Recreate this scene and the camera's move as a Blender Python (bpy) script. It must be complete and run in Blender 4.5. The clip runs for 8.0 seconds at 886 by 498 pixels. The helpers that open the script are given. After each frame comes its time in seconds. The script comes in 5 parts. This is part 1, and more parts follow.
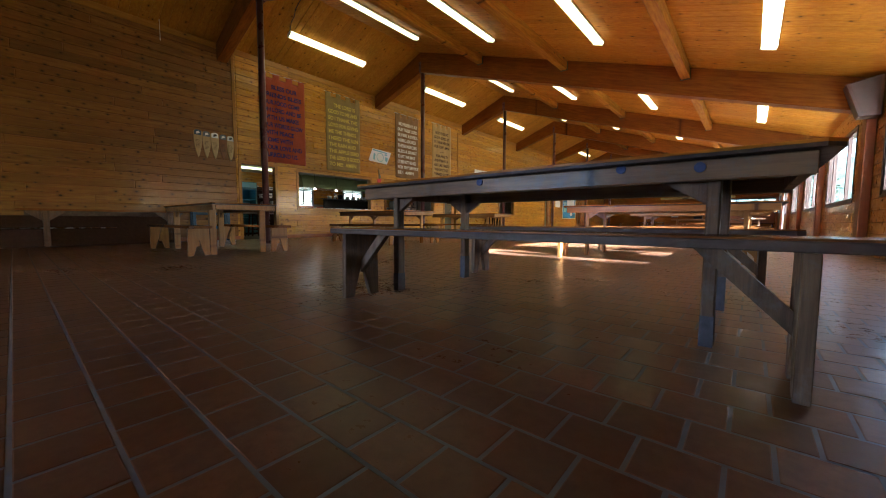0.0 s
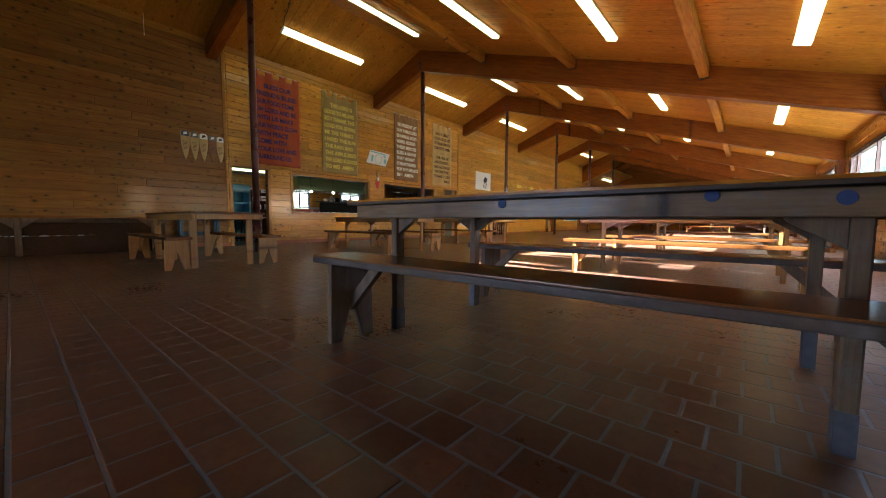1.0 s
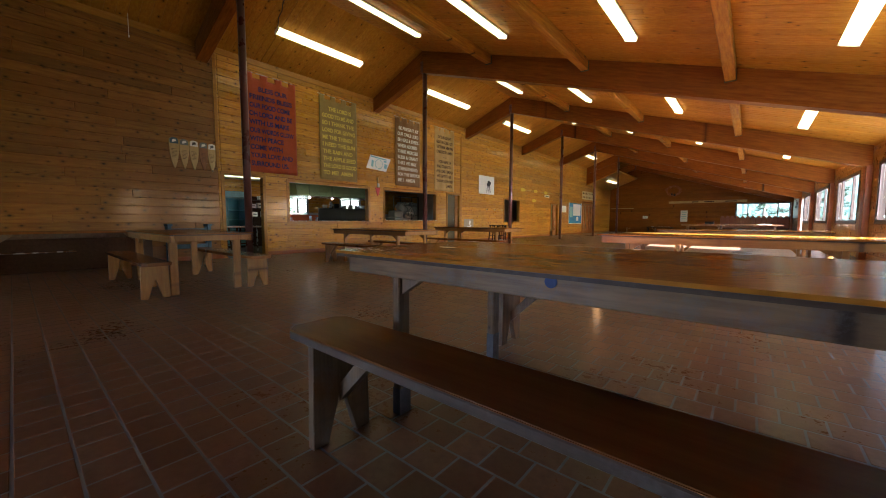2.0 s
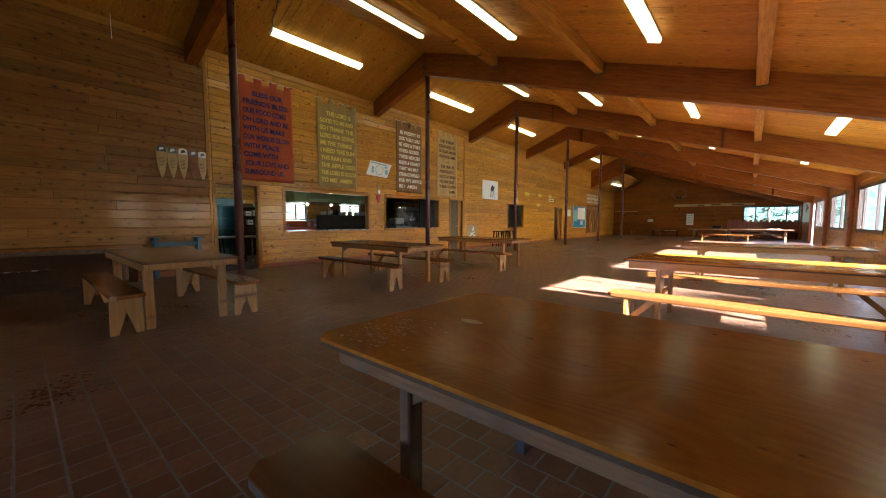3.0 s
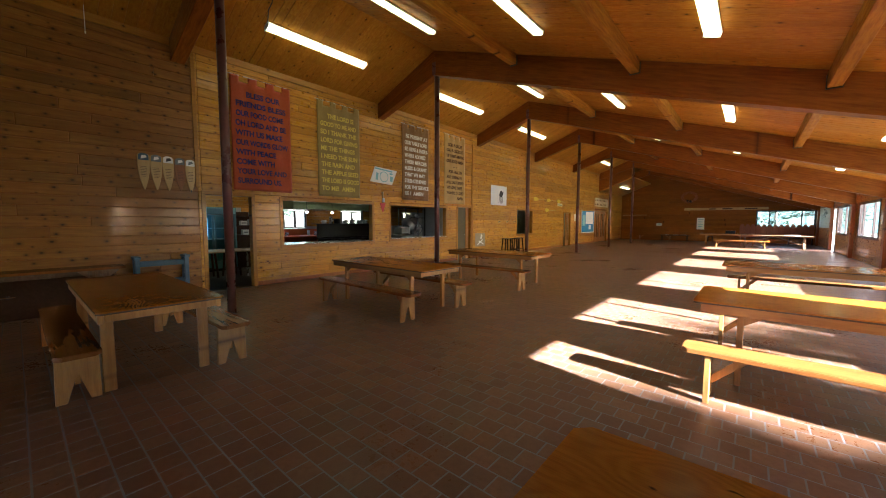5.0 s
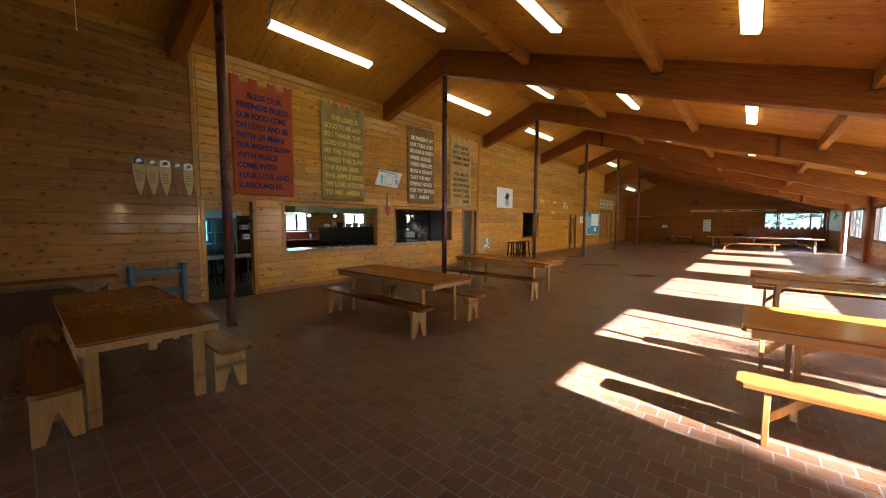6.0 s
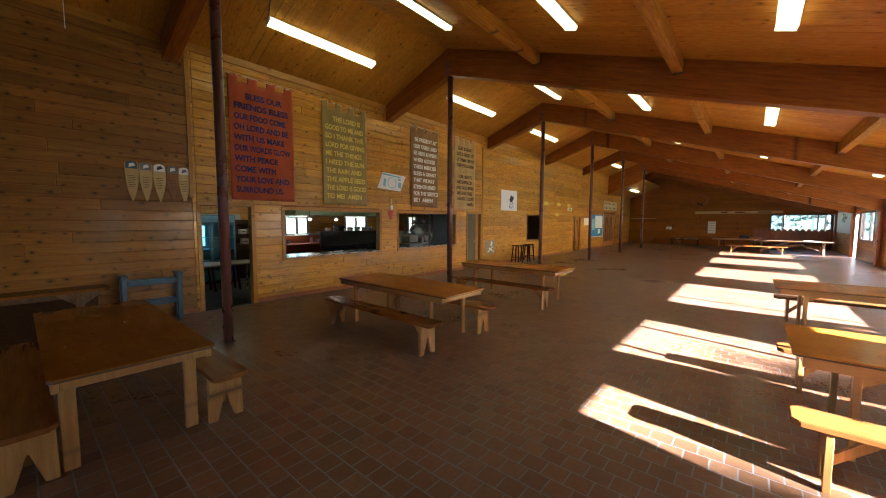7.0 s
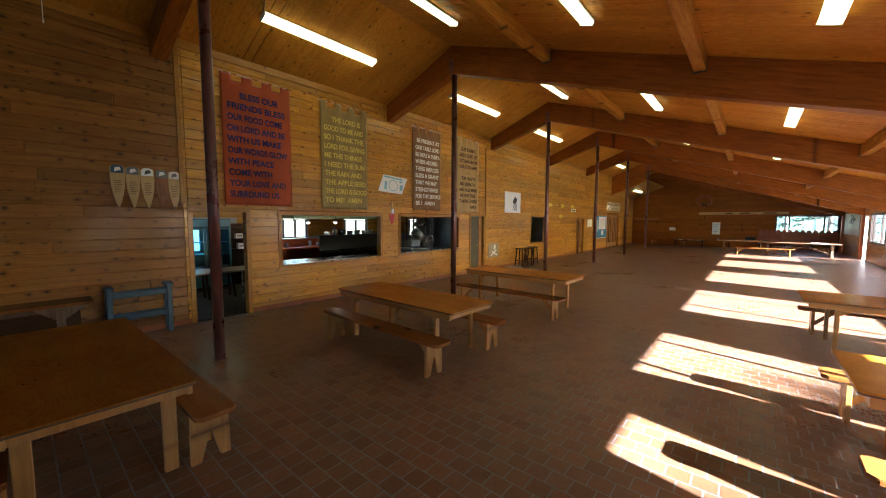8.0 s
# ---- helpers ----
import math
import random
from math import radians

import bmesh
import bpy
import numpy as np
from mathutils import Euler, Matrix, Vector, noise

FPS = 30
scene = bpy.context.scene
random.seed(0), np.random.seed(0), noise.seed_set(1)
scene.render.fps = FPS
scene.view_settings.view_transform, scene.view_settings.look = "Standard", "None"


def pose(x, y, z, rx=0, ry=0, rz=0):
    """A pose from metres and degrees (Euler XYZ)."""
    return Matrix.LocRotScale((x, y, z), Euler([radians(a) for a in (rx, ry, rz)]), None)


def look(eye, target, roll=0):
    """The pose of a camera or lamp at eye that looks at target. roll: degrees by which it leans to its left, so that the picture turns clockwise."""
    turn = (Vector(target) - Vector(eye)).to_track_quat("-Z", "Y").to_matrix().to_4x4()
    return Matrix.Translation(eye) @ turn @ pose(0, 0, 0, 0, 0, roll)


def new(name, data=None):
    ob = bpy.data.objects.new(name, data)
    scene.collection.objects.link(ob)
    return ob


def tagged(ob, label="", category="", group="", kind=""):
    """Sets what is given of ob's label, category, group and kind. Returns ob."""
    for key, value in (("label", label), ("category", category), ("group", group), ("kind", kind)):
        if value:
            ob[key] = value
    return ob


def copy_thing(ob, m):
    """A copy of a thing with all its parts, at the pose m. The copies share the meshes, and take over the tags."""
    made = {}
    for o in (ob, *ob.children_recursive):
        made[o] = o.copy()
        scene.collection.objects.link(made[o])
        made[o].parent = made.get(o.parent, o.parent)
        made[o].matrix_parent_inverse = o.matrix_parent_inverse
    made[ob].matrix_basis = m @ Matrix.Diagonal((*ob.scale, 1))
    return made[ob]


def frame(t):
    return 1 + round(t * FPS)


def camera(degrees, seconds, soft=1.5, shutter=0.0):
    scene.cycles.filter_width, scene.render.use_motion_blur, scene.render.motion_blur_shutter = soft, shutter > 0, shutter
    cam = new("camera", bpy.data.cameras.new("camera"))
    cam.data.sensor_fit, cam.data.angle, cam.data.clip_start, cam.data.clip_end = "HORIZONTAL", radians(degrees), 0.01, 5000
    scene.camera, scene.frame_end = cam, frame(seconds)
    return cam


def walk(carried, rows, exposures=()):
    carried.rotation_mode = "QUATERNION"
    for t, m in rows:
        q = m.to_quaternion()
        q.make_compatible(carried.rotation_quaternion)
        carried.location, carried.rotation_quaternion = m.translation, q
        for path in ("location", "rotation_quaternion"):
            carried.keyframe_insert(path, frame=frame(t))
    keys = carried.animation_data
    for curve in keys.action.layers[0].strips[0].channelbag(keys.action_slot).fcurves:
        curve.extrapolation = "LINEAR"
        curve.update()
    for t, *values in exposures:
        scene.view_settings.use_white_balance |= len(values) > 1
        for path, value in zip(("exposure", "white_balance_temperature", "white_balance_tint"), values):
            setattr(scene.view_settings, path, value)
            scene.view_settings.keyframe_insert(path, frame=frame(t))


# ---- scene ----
cam = camera(101.3, 8.0, soft=1.0)
PATH = [
    (0, (0.335, 0.856, 0.516), (-0.953, 2.379, 0.364), 0.2),
    (0.5, (0.178, 1.018, 0.58), (-1.108, 2.543, 0.427), 0.3),
    (1, (-0.024, 1.19, 0.662), (-1.307, 2.717, 0.511), 0.3),
    (1.5, (-0.215, 1.356, 0.785), (-1.5, 2.881, 0.631), 0.2),
    (3, (-0.813, 1.874, 1.197), (-2.102, 3.395, 1.045), 0.1),
    (3.5, (-1.014, 2.006, 1.286), (-2.302, 3.529, 1.137), 0.1),
    (4, (-1.177, 2.12, 1.38), (-2.467, 3.642, 1.23), 0.1),
    (4.5, (-1.36, 2.224, 1.446), (-2.649, 3.746, 1.295), 0.1),
    (6, (-1.932, 2.468, 1.65), (-3.223, 3.987, 1.497), 0.2),
    (6.5, (-2.084, 2.534, 1.711), (-3.375, 4.053, 1.559), 0.2),
    (7, (-2.238, 2.627, 1.77), (-3.53, 4.146, 1.618), 0.2),
    (7.5, (-2.396, 2.729, 1.849), (-3.688, 4.248, 1.696), 0.1),
    (8, (-2.558, 2.849, 1.909), (-3.848, 4.369, 1.752), 0.2),
]
walk(cam, [(t, look(eye, target, roll)) for t, eye, target, roll in PATH],
     exposures=[(0, 4.64, 5600, 10), (8, 4.64, 5600, 10)])

# ---- light ----
SUN_WAY = Vector((-1.0, 0.19, -0.41))          # the way the sunlight travels
world = bpy.data.worlds.new("sky")
scene.world = world
world.use_nodes = True
wn = world.node_tree.nodes
sky = wn.new("ShaderNodeTexSky")
sky.sky_type, sky.sun_disc = "NISHITA", False
sky.sun_elevation = math.asin(-SUN_WAY.normalized().z)
sky.sun_rotation = math.atan2(-SUN_WAY.x, -SUN_WAY.y)
wn["Background"].inputs["Strength"].default_value = 0.05
world.node_tree.links.new(sky.outputs[0], wn["Background"].inputs["Color"])
sun = new("sun", bpy.data.lights.new("sun", "SUN"))
sun.data.energy, sun.data.angle, sun.data.color = 5.0, radians(0.5), (1.0, 0.985, 0.96)
sun.matrix_world = look((20, 5, 12), Vector((20, 5, 12)) + SUN_WAY)
LAMP = 0.19                                     # glow of the ceiling lights

sky_glow = new("south_window_sky", bpy.data.lights.new("south_window_sky", "AREA"))
sky_glow.data.shape, sky_glow.data.size, sky_glow.data.size_y = "RECTANGLE", 3.0, 1.5
sky_glow.data.spread = radians(80)
sky_glow.data.energy, sky_glow.data.color = 1.7, (0.56, 0.70, 1.0)
sky_glow.matrix_world = look((-4.2, -5.03, 1.2), (-1.2, 2.6, -1.6))

# ---- plan ----
XW, XE, YS, YN = -10.317, 1.75, -5.0, 36.9      # inner faces of the hall
XK = -15.5                                      # back wall of the kitchen
RIDGE, TOP = -8.05, 5.92
EAST_FALL, WEST_FALL = 0.325, 0.39
BEAMS = [4.58, 9.72, 14.9, 20.1, 25.35, 30.6, 35.75]
BAYS = [7.05 + 5.2 * k for k in range(0, 6)]


def roof(x):
    """Height of the ceiling's underside."""
    return TOP - (EAST_FALL * (x - RIDGE) if x > RIDGE else WEST_FALL * (RIDGE - x))


# ---- materials ----
class Nodes:
    def __init__(self, name):
        self.mat = bpy.data.materials.new(name)
        self.mat.use_nodes = True
        self.tree = self.mat.node_tree
        self.bsdf = self.tree.nodes["Principled BSDF"]

    def add(self, kind, inputs=(), operation="", data_type="", blend_type=""):
        n = self.tree.nodes.new("ShaderNode" + kind)
        if operation:
            n.operation = operation
        if data_type:
            n.data_type = data_type
        if blend_type:
            n.blend_type = blend_type
        for k, v in dict(inputs).items():
            self.put(v, n.inputs[k])
        return n

    def put(self, v, socket):
        if hasattr(v, "is_output"):
            self.tree.links.new(v, socket)
        else:
            socket.default_value = v

    def math(self, op, a, b=0.0, c=0.0):
        n = self.add("Math", {0: a, 1: b, 2: c}, operation=op)
        return n.outputs[0]

    def mix(self, f, a, b, blend="MIX"):
        n = self.add("Mix", data_type="RGBA", blend_type=blend)
        for v, i in ((f, 0), (a, 6), (b, 7)):
            self.put(v if hasattr(v, "is_output") or i == 0 else (*v, 1), n.inputs[i])
        return n.outputs[2]

    def ramp(self, f, *stops):
        n = self.add("ValToRGB", {0: f})
        e = n.color_ramp.elements
        while len(e) < len(stops):
            e.new(0.5)
        for el, (p, c) in zip(e, stops):
            el.position, el.color = p, (c, c, c, 1) if isinstance(c, (int, float)) else (*c, 1)
        return n.outputs[0]

    def noise(self, vec, scale, detail=3.0, rough=0.55):
        return self.add("TexNoise", {"Vector": vec, "Scale": scale, "Detail": detail, "Roughness": rough}).outputs[0]

    def set(self, **kw):
        for k, v in kw.items():
            self.put(v if hasattr(v, "is_output") or not isinstance(v, tuple) else (*v, 1), self.bsdf.inputs[k.replace("_", " ")])
        return self

    def bump(self, height, strength, distance=0.01):
        n = self.add("Bump", {"Height": height, "Strength": strength, "Distance": distance})
        self.put(n.outputs[0], self.bsdf.inputs["Normal"])


def wood(name, pale, dark, along="x", knots=0.0, board=0.14, rough=0.45, coat=0.0, vary=0.35, world=True, grain=1.0, stain=0.30, fall=0.0, worn=0.0, relief=0.25, uneven=0.35, spread=0.175, gloss=0.3):
    """Boards with grain along one axis, knots, and a tone of its own for each board."""
    n = Nodes(name)
    if world:
        place = n.add("NewGeometry").outputs["Position"]
    else:
        place = n.add("TexCoord").outputs["Object"]
    own = n.math("FRACT", n.math("ADD", n.add("ObjectInfo").outputs["Random"], n.add("NewGeometry").outputs["Random Per Island"]))
    sep = n.add("SeparateXYZ", {0: place})
    x, y, z = sep.outputs
    if fall:
        z = n.math("MULTIPLY_ADD", x, fall, z)
    a, b, c = {"x": (x, y, z), "y": (y, z, x), "z": (z, x, y)}[along]
    a = n.math("MULTIPLY_ADD", own, 37.0, a)
    flat = n.add("CombineXYZ", {0: n.math("MULTIPLY", a, 0.06), 1: b, 2: c}).outputs[0]
    wob = n.noise(n.add("CombineXYZ", {0: n.math("MULTIPLY", a, 0.35), 1: b, 2: c}).outputs[0], 2.5, 2.0)
    fine = n.noise(flat, 130.0 * grain, 3.0, 0.7)
    ring = n.noise(n.add("CombineXYZ", {0: n.math("MULTIPLY", a, 0.09), 1: n.math("MULTIPLY_ADD", wob, 0.05, b), 2: c}).outputs[0], 26.0 * grain, 2.0)
    tone = n.math("MULTIPLY_ADD", ring, 0.65, n.math("MULTIPLY", fine, 0.35))
    col = n.mix(n.ramp(tone, (0.505 - spread, 0.0), (0.505 + spread, 1.0)), pale, dark)
    hue = n.math("FRACT", n.math("MULTIPLY", own, 7.31))
    col = n.mix(n.math("MULTIPLY", n.ramp(own, (0.1, 0.0), (1.0, 1.0)), vary), col, tuple(v * 0.42 for v in dark))
    col = n.mix(n.math("MULTIPLY", hue, vary * 0.6), col, (pale[0] * 1.05, pale[1] * 0.8, pale[2] * 0.55))
    height = tone
    if knots:
        kv = n.add("CombineXYZ", {0: n.math("MULTIPLY", a, 0.72 / board), 1: n.math("DIVIDE", b, board), 2: n.math("DIVIDE", c, board)}).outputs[0]
        v = n.add("TexVoronoi", {"Vector": kv, "Scale": 1.0, "Randomness": 0.75})
        v.voronoi_dimensions = "2D"
        pick = n.math("GREATER_THAN", n.add("SeparateColor", {0: v.outputs["Color"]}).outputs[0], 1.0 - knots)
        d = n.math("ADD", v.outputs["Distance"], n.math("MULTIPLY", n.math("SUBTRACT", fine, 0.5), 0.10))
        size = n.math("MULTIPLY_ADD", n.add("SeparateColor", {0: v.outputs["Color"]}).outputs[1], 0.11, 0.035)
        core = n.math("MULTIPLY", n.math("SMOOTH_MIN", 1.0, n.math("MAXIMUM", n.math("MULTIPLY", n.math("SUBTRACT", size, d), 14.0), 0.0), 0.1), pick)
        halo = n.math("MULTIPLY", n.math("MAXIMUM", n.math("SUBTRACT", 1.0, n.math("DIVIDE", d, n.math("MULTIPLY", size, 2.6))), 0.0), pick)
        col = n.mix(n.math("MULTIPLY", halo, 0.85), col, tuple(v * 0.45 for v in dark))
        col = n.mix(n.math("MULTIPLY", core, 0.9), col, (dark[0] * 0.16, dark[1] * 0.12, dark[2] * 0.12))
    big = n.noise(place, 0.9, 4.0, 0.65)
    col = n.mix(n.ramp(big, (0.40, 0.0), (0.75, stain)), col, tuple(v * 0.55 for v in dark))
    shine = n.math("MULTIPLY_ADD", n.noise(place, 7.0, 4.0, 0.7), uneven, rough - uneven * 0.5)
    if worn:
        scuff = n.ramp(n.noise(place, 11.0, 6.0, 0.75), (0.50, 0.0), (0.66, 1.0))
        col = n.mix(n.math("MULTIPLY", scuff, worn), col, (0.16, 0.14, 0.12))
        shine = n.math("MULTIPLY_ADD", scuff, 0.25, shine)
    n.set(Base_Color=col, Roughness=shine, Coat_Weight=coat, Coat_Roughness=0.12, Specular_IOR_Level=gloss)
    n.bump(height, relief, 0.004)
    return n.mat


def plywood(name, tone_scale=1.0):
    """Rotary-cut plywood under red-brown varnish: nested flame figure, dark flecks, thin worn spots."""
    n = Nodes(name)
    place = n.add("TexCoord").outputs["Object"]
    own = n.add("ObjectInfo").outputs["Random"]
    x, y, z = n.add("SeparateXYZ", {0: place}).outputs
    x = n.math("MULTIPLY_ADD", own, 23.0, x)
    swell = n.noise(n.add("CombineXYZ", {0: n.math("MULTIPLY", x, 1.0), 1: n.math("MULTIPLY", y, 2.0), 2: own}).outputs[0], 1.5, 1.5, 0.4)
    rings = n.math("MULTIPLY_ADD", n.math("SINE", n.math("MULTIPLY", swell, 170.0)), 0.5, 0.5)
    fine = n.noise(n.add("CombineXYZ", {0: n.math("MULTIPLY", x, 0.05), 1: y, 2: z}).outputs[0], 170.0, 3.0, 0.7)
    broad = n.noise(n.add("CombineXYZ", {0: n.math("MULTIPLY", x, 0.5), 1: y, 2: own}).outputs[0], 3.5, 4.0, 0.6)
    tone = n.math("ADD", n.math("MULTIPLY", rings, 0.10), n.math("ADD", n.math("MULTIPLY", fine, 0.38), n.math("MULTIPLY", broad, 0.55)))
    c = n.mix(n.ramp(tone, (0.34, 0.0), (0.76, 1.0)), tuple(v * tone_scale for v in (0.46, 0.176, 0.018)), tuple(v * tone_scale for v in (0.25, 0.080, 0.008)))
    fleck = n.ramp(n.noise(n.add("CombineXYZ", {0: n.math("MULTIPLY", x, 0.5), 1: y, 2: own}).outputs[0], 19.0, 2.0, 0.5), (0.74, 0.0), (0.78, 0.85))
    c = n.mix(fleck, c, (0.035, 0.015, 0.006))
    thin = n.ramp(n.noise(place, 5.5, 5.0, 0.65), (0.60, 0.0), (0.74, 0.4))
    c = n.mix(thin, c, tuple(v * tone_scale for v in (0.40, 0.18, 0.025)))
    smear = n.noise(place, 4.0, 5.0, 0.7)
    n.set(Base_Color=c, Roughness=n.math("MULTIPLY_ADD", smear, 0.22, 0.10), Specular_IOR_Level=0.07)
    n.bump(n.math("MULTIPLY_ADD", smear, 2.0, n.math("MULTIPLY", rings, 0.15)), 0.06, 0.004)
    return n.mat


def paint(name, col, rough=0.5, metal=0.0, wear=0.15, scale=8.0, **more):
    """A plain painted, metal, plastic or cloth surface with slight stains."""
    n = Nodes(name)
    place = n.add("TexCoord").outputs["Object"]
    a, b = n.noise(place, scale, 5.0, 0.65), n.noise(place, scale * 14, 2.0)
    c = n.mix(n.ramp(a, (0.35, 0.0), (0.72, wear * 2)), col, tuple(v * 0.5 for v in col))
    c = n.mix(n.math("MULTIPLY", b, wear), c, tuple(min(1, v * 1.5 + 0.01) for v in col))
    n.set(Base_Color=c, Roughness=n.math("MULTIPLY_ADD", a, 0.3, rough - 0.15), Metallic=metal, **more)
    n.bump(b, 0.12, 0.002)
    return n.mat


def cloth(name, col):
    n = Nodes(name)
    place = n.add("TexCoord").outputs["Object"]
    sep = n.add("SeparateXYZ", {0: place})
    weave = n.math("MULTIPLY", n.math("SINE", n.math("MULTIPLY", sep.outputs[1], 900.0)), n.math("SINE", n.math("MULTIPLY", sep.outputs[2], 900.0)))
    a = n.noise(place, 3.0, 4.0, 0.6)
    c = n.mix(n.ramp(a, (0.35, 0.0), (0.7, 0.55)), col, tuple(v * 0.62 for v in col))
    n.set(Base_Color=c, Roughness=0.92, Sheen_Weight=0.15)
    n.bump(n.math("ADD", weave, n.math("MULTIPLY", a, 4.0)), 0.25, 0.004)
    return n.mat


def glow(name, col, strength):
    n = Nodes(name)
    n.set(Base_Color=(0.9, 0.9, 0.88), Emission_Color=col, Emission_Strength=strength, Roughness=0.35)
    return n.mat


def glass(name, tint=(0.97, 0.99, 0.98)):
    n = Nodes(name)
    n.set(Base_Color=tint, Transmission_Weight=1.0, Roughness=0.0, IOR=1.02)
    return n.mat


def tile_material():
    n = Nodes("quarry_tile")
    place = n.add("NewGeometry").outputs["Position"]
    own = n.math("FRACT", n.math("ADD", n.add("ObjectInfo").outputs["Random"], n.add("NewGeometry").outputs["Random Per Island"]))
    c = n.ramp(own, (0.0, (0.145, 0.063, 0.027)), (0.45, (0.185, 0.087, 0.041)), (0.8, (0.225, 0.110, 0.054)), (1.0, (0.165, 0.087, 0.048)))
    mott = n.noise(place, 22.0, 5.0, 0.7)
    c = n.mix(n.ramp(mott, (0.38, 0.0), (0.7, 0.55)), c, (0.11, 0.042, 0.018))
    worn = n.noise(place, 0.55, 5.0, 0.6)
    c = n.mix(n.ramp(worn, (0.42, 0.0), (0.7, 0.35)), c, (0.18, 0.090, 0.048))
    fine = n.noise(place, 240.0, 2.0)
    n.set(Base_Color=c, Roughness=n.math("MULTIPLY_ADD", worn, 0.18, n.math("MULTIPLY_ADD", mott, 0.12, 0.15)), Specular_IOR_Level=0.25)
    n.bump(n.math("MULTIPLY_ADD", fine, 0.3, mott), 0.08, 0.003)
    return n.mat


WALL = wood("wall_pine", (0.66, 0.340, 0.026), (0.45, 0.190, 0.011), "y", knots=0.42, board=0.15, rough=0.30, coat=0.5, vary=0.52, spread=0.11, relief=0.3, stain=0.2, worn=0.10)
# South boards: darker wood of their own, dimmed further for the unlit end.
WALL_OLD_DIMMED = wood("old_pine_dimmed", (0.31, 0.145, 0.018), (0.19, 0.075, 0.009), "y", knots=0.62, board=0.15, rough=0.46, coat=0.15, vary=0.55, spread=0.13, relief=0.3)
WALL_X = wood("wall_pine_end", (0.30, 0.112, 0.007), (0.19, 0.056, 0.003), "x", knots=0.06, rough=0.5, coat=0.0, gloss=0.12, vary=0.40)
CEIL = wood("ceiling_pine", (0.55, 0.258, 0.020), (0.41, 0.158, 0.009), "x", knots=0.22, rough=0.55, vary=0.30, spread=0.13, gloss=0.12)
BEAM = wood("glulam", (0.30, 0.098, 0.006), (0.18, 0.048, 0.003), "x", knots=0.14, board=0.3, rough=0.45, vary=0.12, spread=0.12, gloss=0.12, fall=EAST_FALL)
BEAM_WEST = wood("glulam_west", (0.30, 0.098, 0.006), (0.18, 0.048, 0.003), "x", knots=0.14, board=0.3, rough=0.45, vary=0.12, spread=0.12, gloss=0.12, fall=-WEST_FALL)
PURLIN = wood("purlin_pine", (0.45, 0.205, 0.014), (0.28, 0.100, 0.006), "y", knots=0.25, board=0.2, rough=0.5, vary=0.15, spread=0.11, gloss=0.12)
TRIM = wood("trim_pine", (0.46, 0.225, 0.022), (0.33, 0.130, 0.010), "y", knots=0.15, rough=0.4, coat=0.2, vary=0.2)
POST = wood("post_wood", (0.34, 0.120, 0.036), (0.22, 0.068, 0.020), "z", knots=0.1, rough=0.45, vary=0.15)
TABLETOP = plywood("varnished_plywood")
# Same plywood at 0.55 tone; the dim corner's shade is in the colour.
TABLETOP_DIM = plywood("dim_corner_plywood", 0.55)
SEAT = wood("varnished_seat_board", (0.26, 0.100, 0.024), (0.16, 0.054, 0.013), "x", knots=0.15, board=0.3, rough=0.24, coat=0.0, vary=0.12, world=False, worn=0.0, relief=0.06, uneven=0.10, gloss=0.22, grain=0.6, spread=0.22)
RAW = wood("worn_pine", (0.21, 0.125, 0.062), (0.10, 0.058, 0.032), "z", knots=0.35, board=0.12, rough=0.5, coat=0.1, vary=0.25, world=False, worn=0.55, spread=0.12)
APRON = wood("worn_pine_rail", (0.28, 0.160, 0.072), (0.15, 0.080, 0.038), "x", knots=0.4, board=0.12, rough=0.5, coat=0.1, vary=0.25, world=False, worn=0.5, spread=0.12)
PINE_LEG = wood("varnished_pine_leg", (0.46, 0.235, 0.062), (0.29, 0.125, 0.030), "z", knots=0.3, board=0.15, rough=0.4, coat=0.15, vary=0.25, world=False, worn=0.18)
PINE_RAIL = wood("varnished_pine_rail", (0.46, 0.235, 0.060), (0.29, 0.125, 0.030), "x", knots=0.3, board=0.15, rough=0.4, coat=0.15, vary=0.25, world=False, worn=0.15)
WORN_EDGE = wood("worn_bench_edge", (0.12, 0.080, 0.056), (0.065, 0.042, 0.030), "x", rough=0.5, vary=0.2, world=False, worn=0.4)
EDGE = wood("dark_table_edge", (0.10, 0.058, 0.030), (0.055, 0.030, 0.016), "x", rough=0.5, vary=0.2, world=False, worn=0.3)
DARKWOOD = wood("dark_stained_wood", (0.065, 0.030, 0.014), (0.034, 0.015, 0.008), "x", rough=0.5, vary=0.2, world=False, gloss=0.12)
PIPE = paint("brown_red_pipe_paint", (0.120, 0.043, 0.038), 0.30, wear=0.08, scale=3.0)
STEEL = paint("dark_steel", (0.035, 0.033, 0.032), 0.45, 0.6)
COUNTER = paint("brushed_counter_steel", (0.30, 0.31, 0.32), 0.26, 1.0, wear=0.2)
CHROME = paint("bright_steel", (0.55, 0.56, 0.56), 0.28, 1.0, wear=0.1)
WHITE = paint("white_paint", (0.72, 0.72, 0.70), 0.45, wear=0.1)
PAPER = paint("paper", (0.80, 0.80, 0.78), 0.8, wear=0.06)
INK = paint("ink", (0.03, 0.03, 0.035), 0.7, wear=0.05)
GREY = paint("grey_paint", (0.12, 0.135, 0.145), 0.4)
BLACK = paint("black_enamel", (0.007, 0.007, 0.008), 0.4, Specular_IOR_Level=0.2)
FOOTBLUE = paint("worn_blue_foot_paint", (0.070, 0.066, 0.072), 0.55, wear=0.5, scale=30.0)
BLUE = paint("blue_paint", (0.026, 0.070, 0.120), 0.45, wear=0.3)
BLUEDOT = paint("blue_plug_paint", (0.014, 0.028, 0.11), 0.6, wear=0.4, scale=40.0)
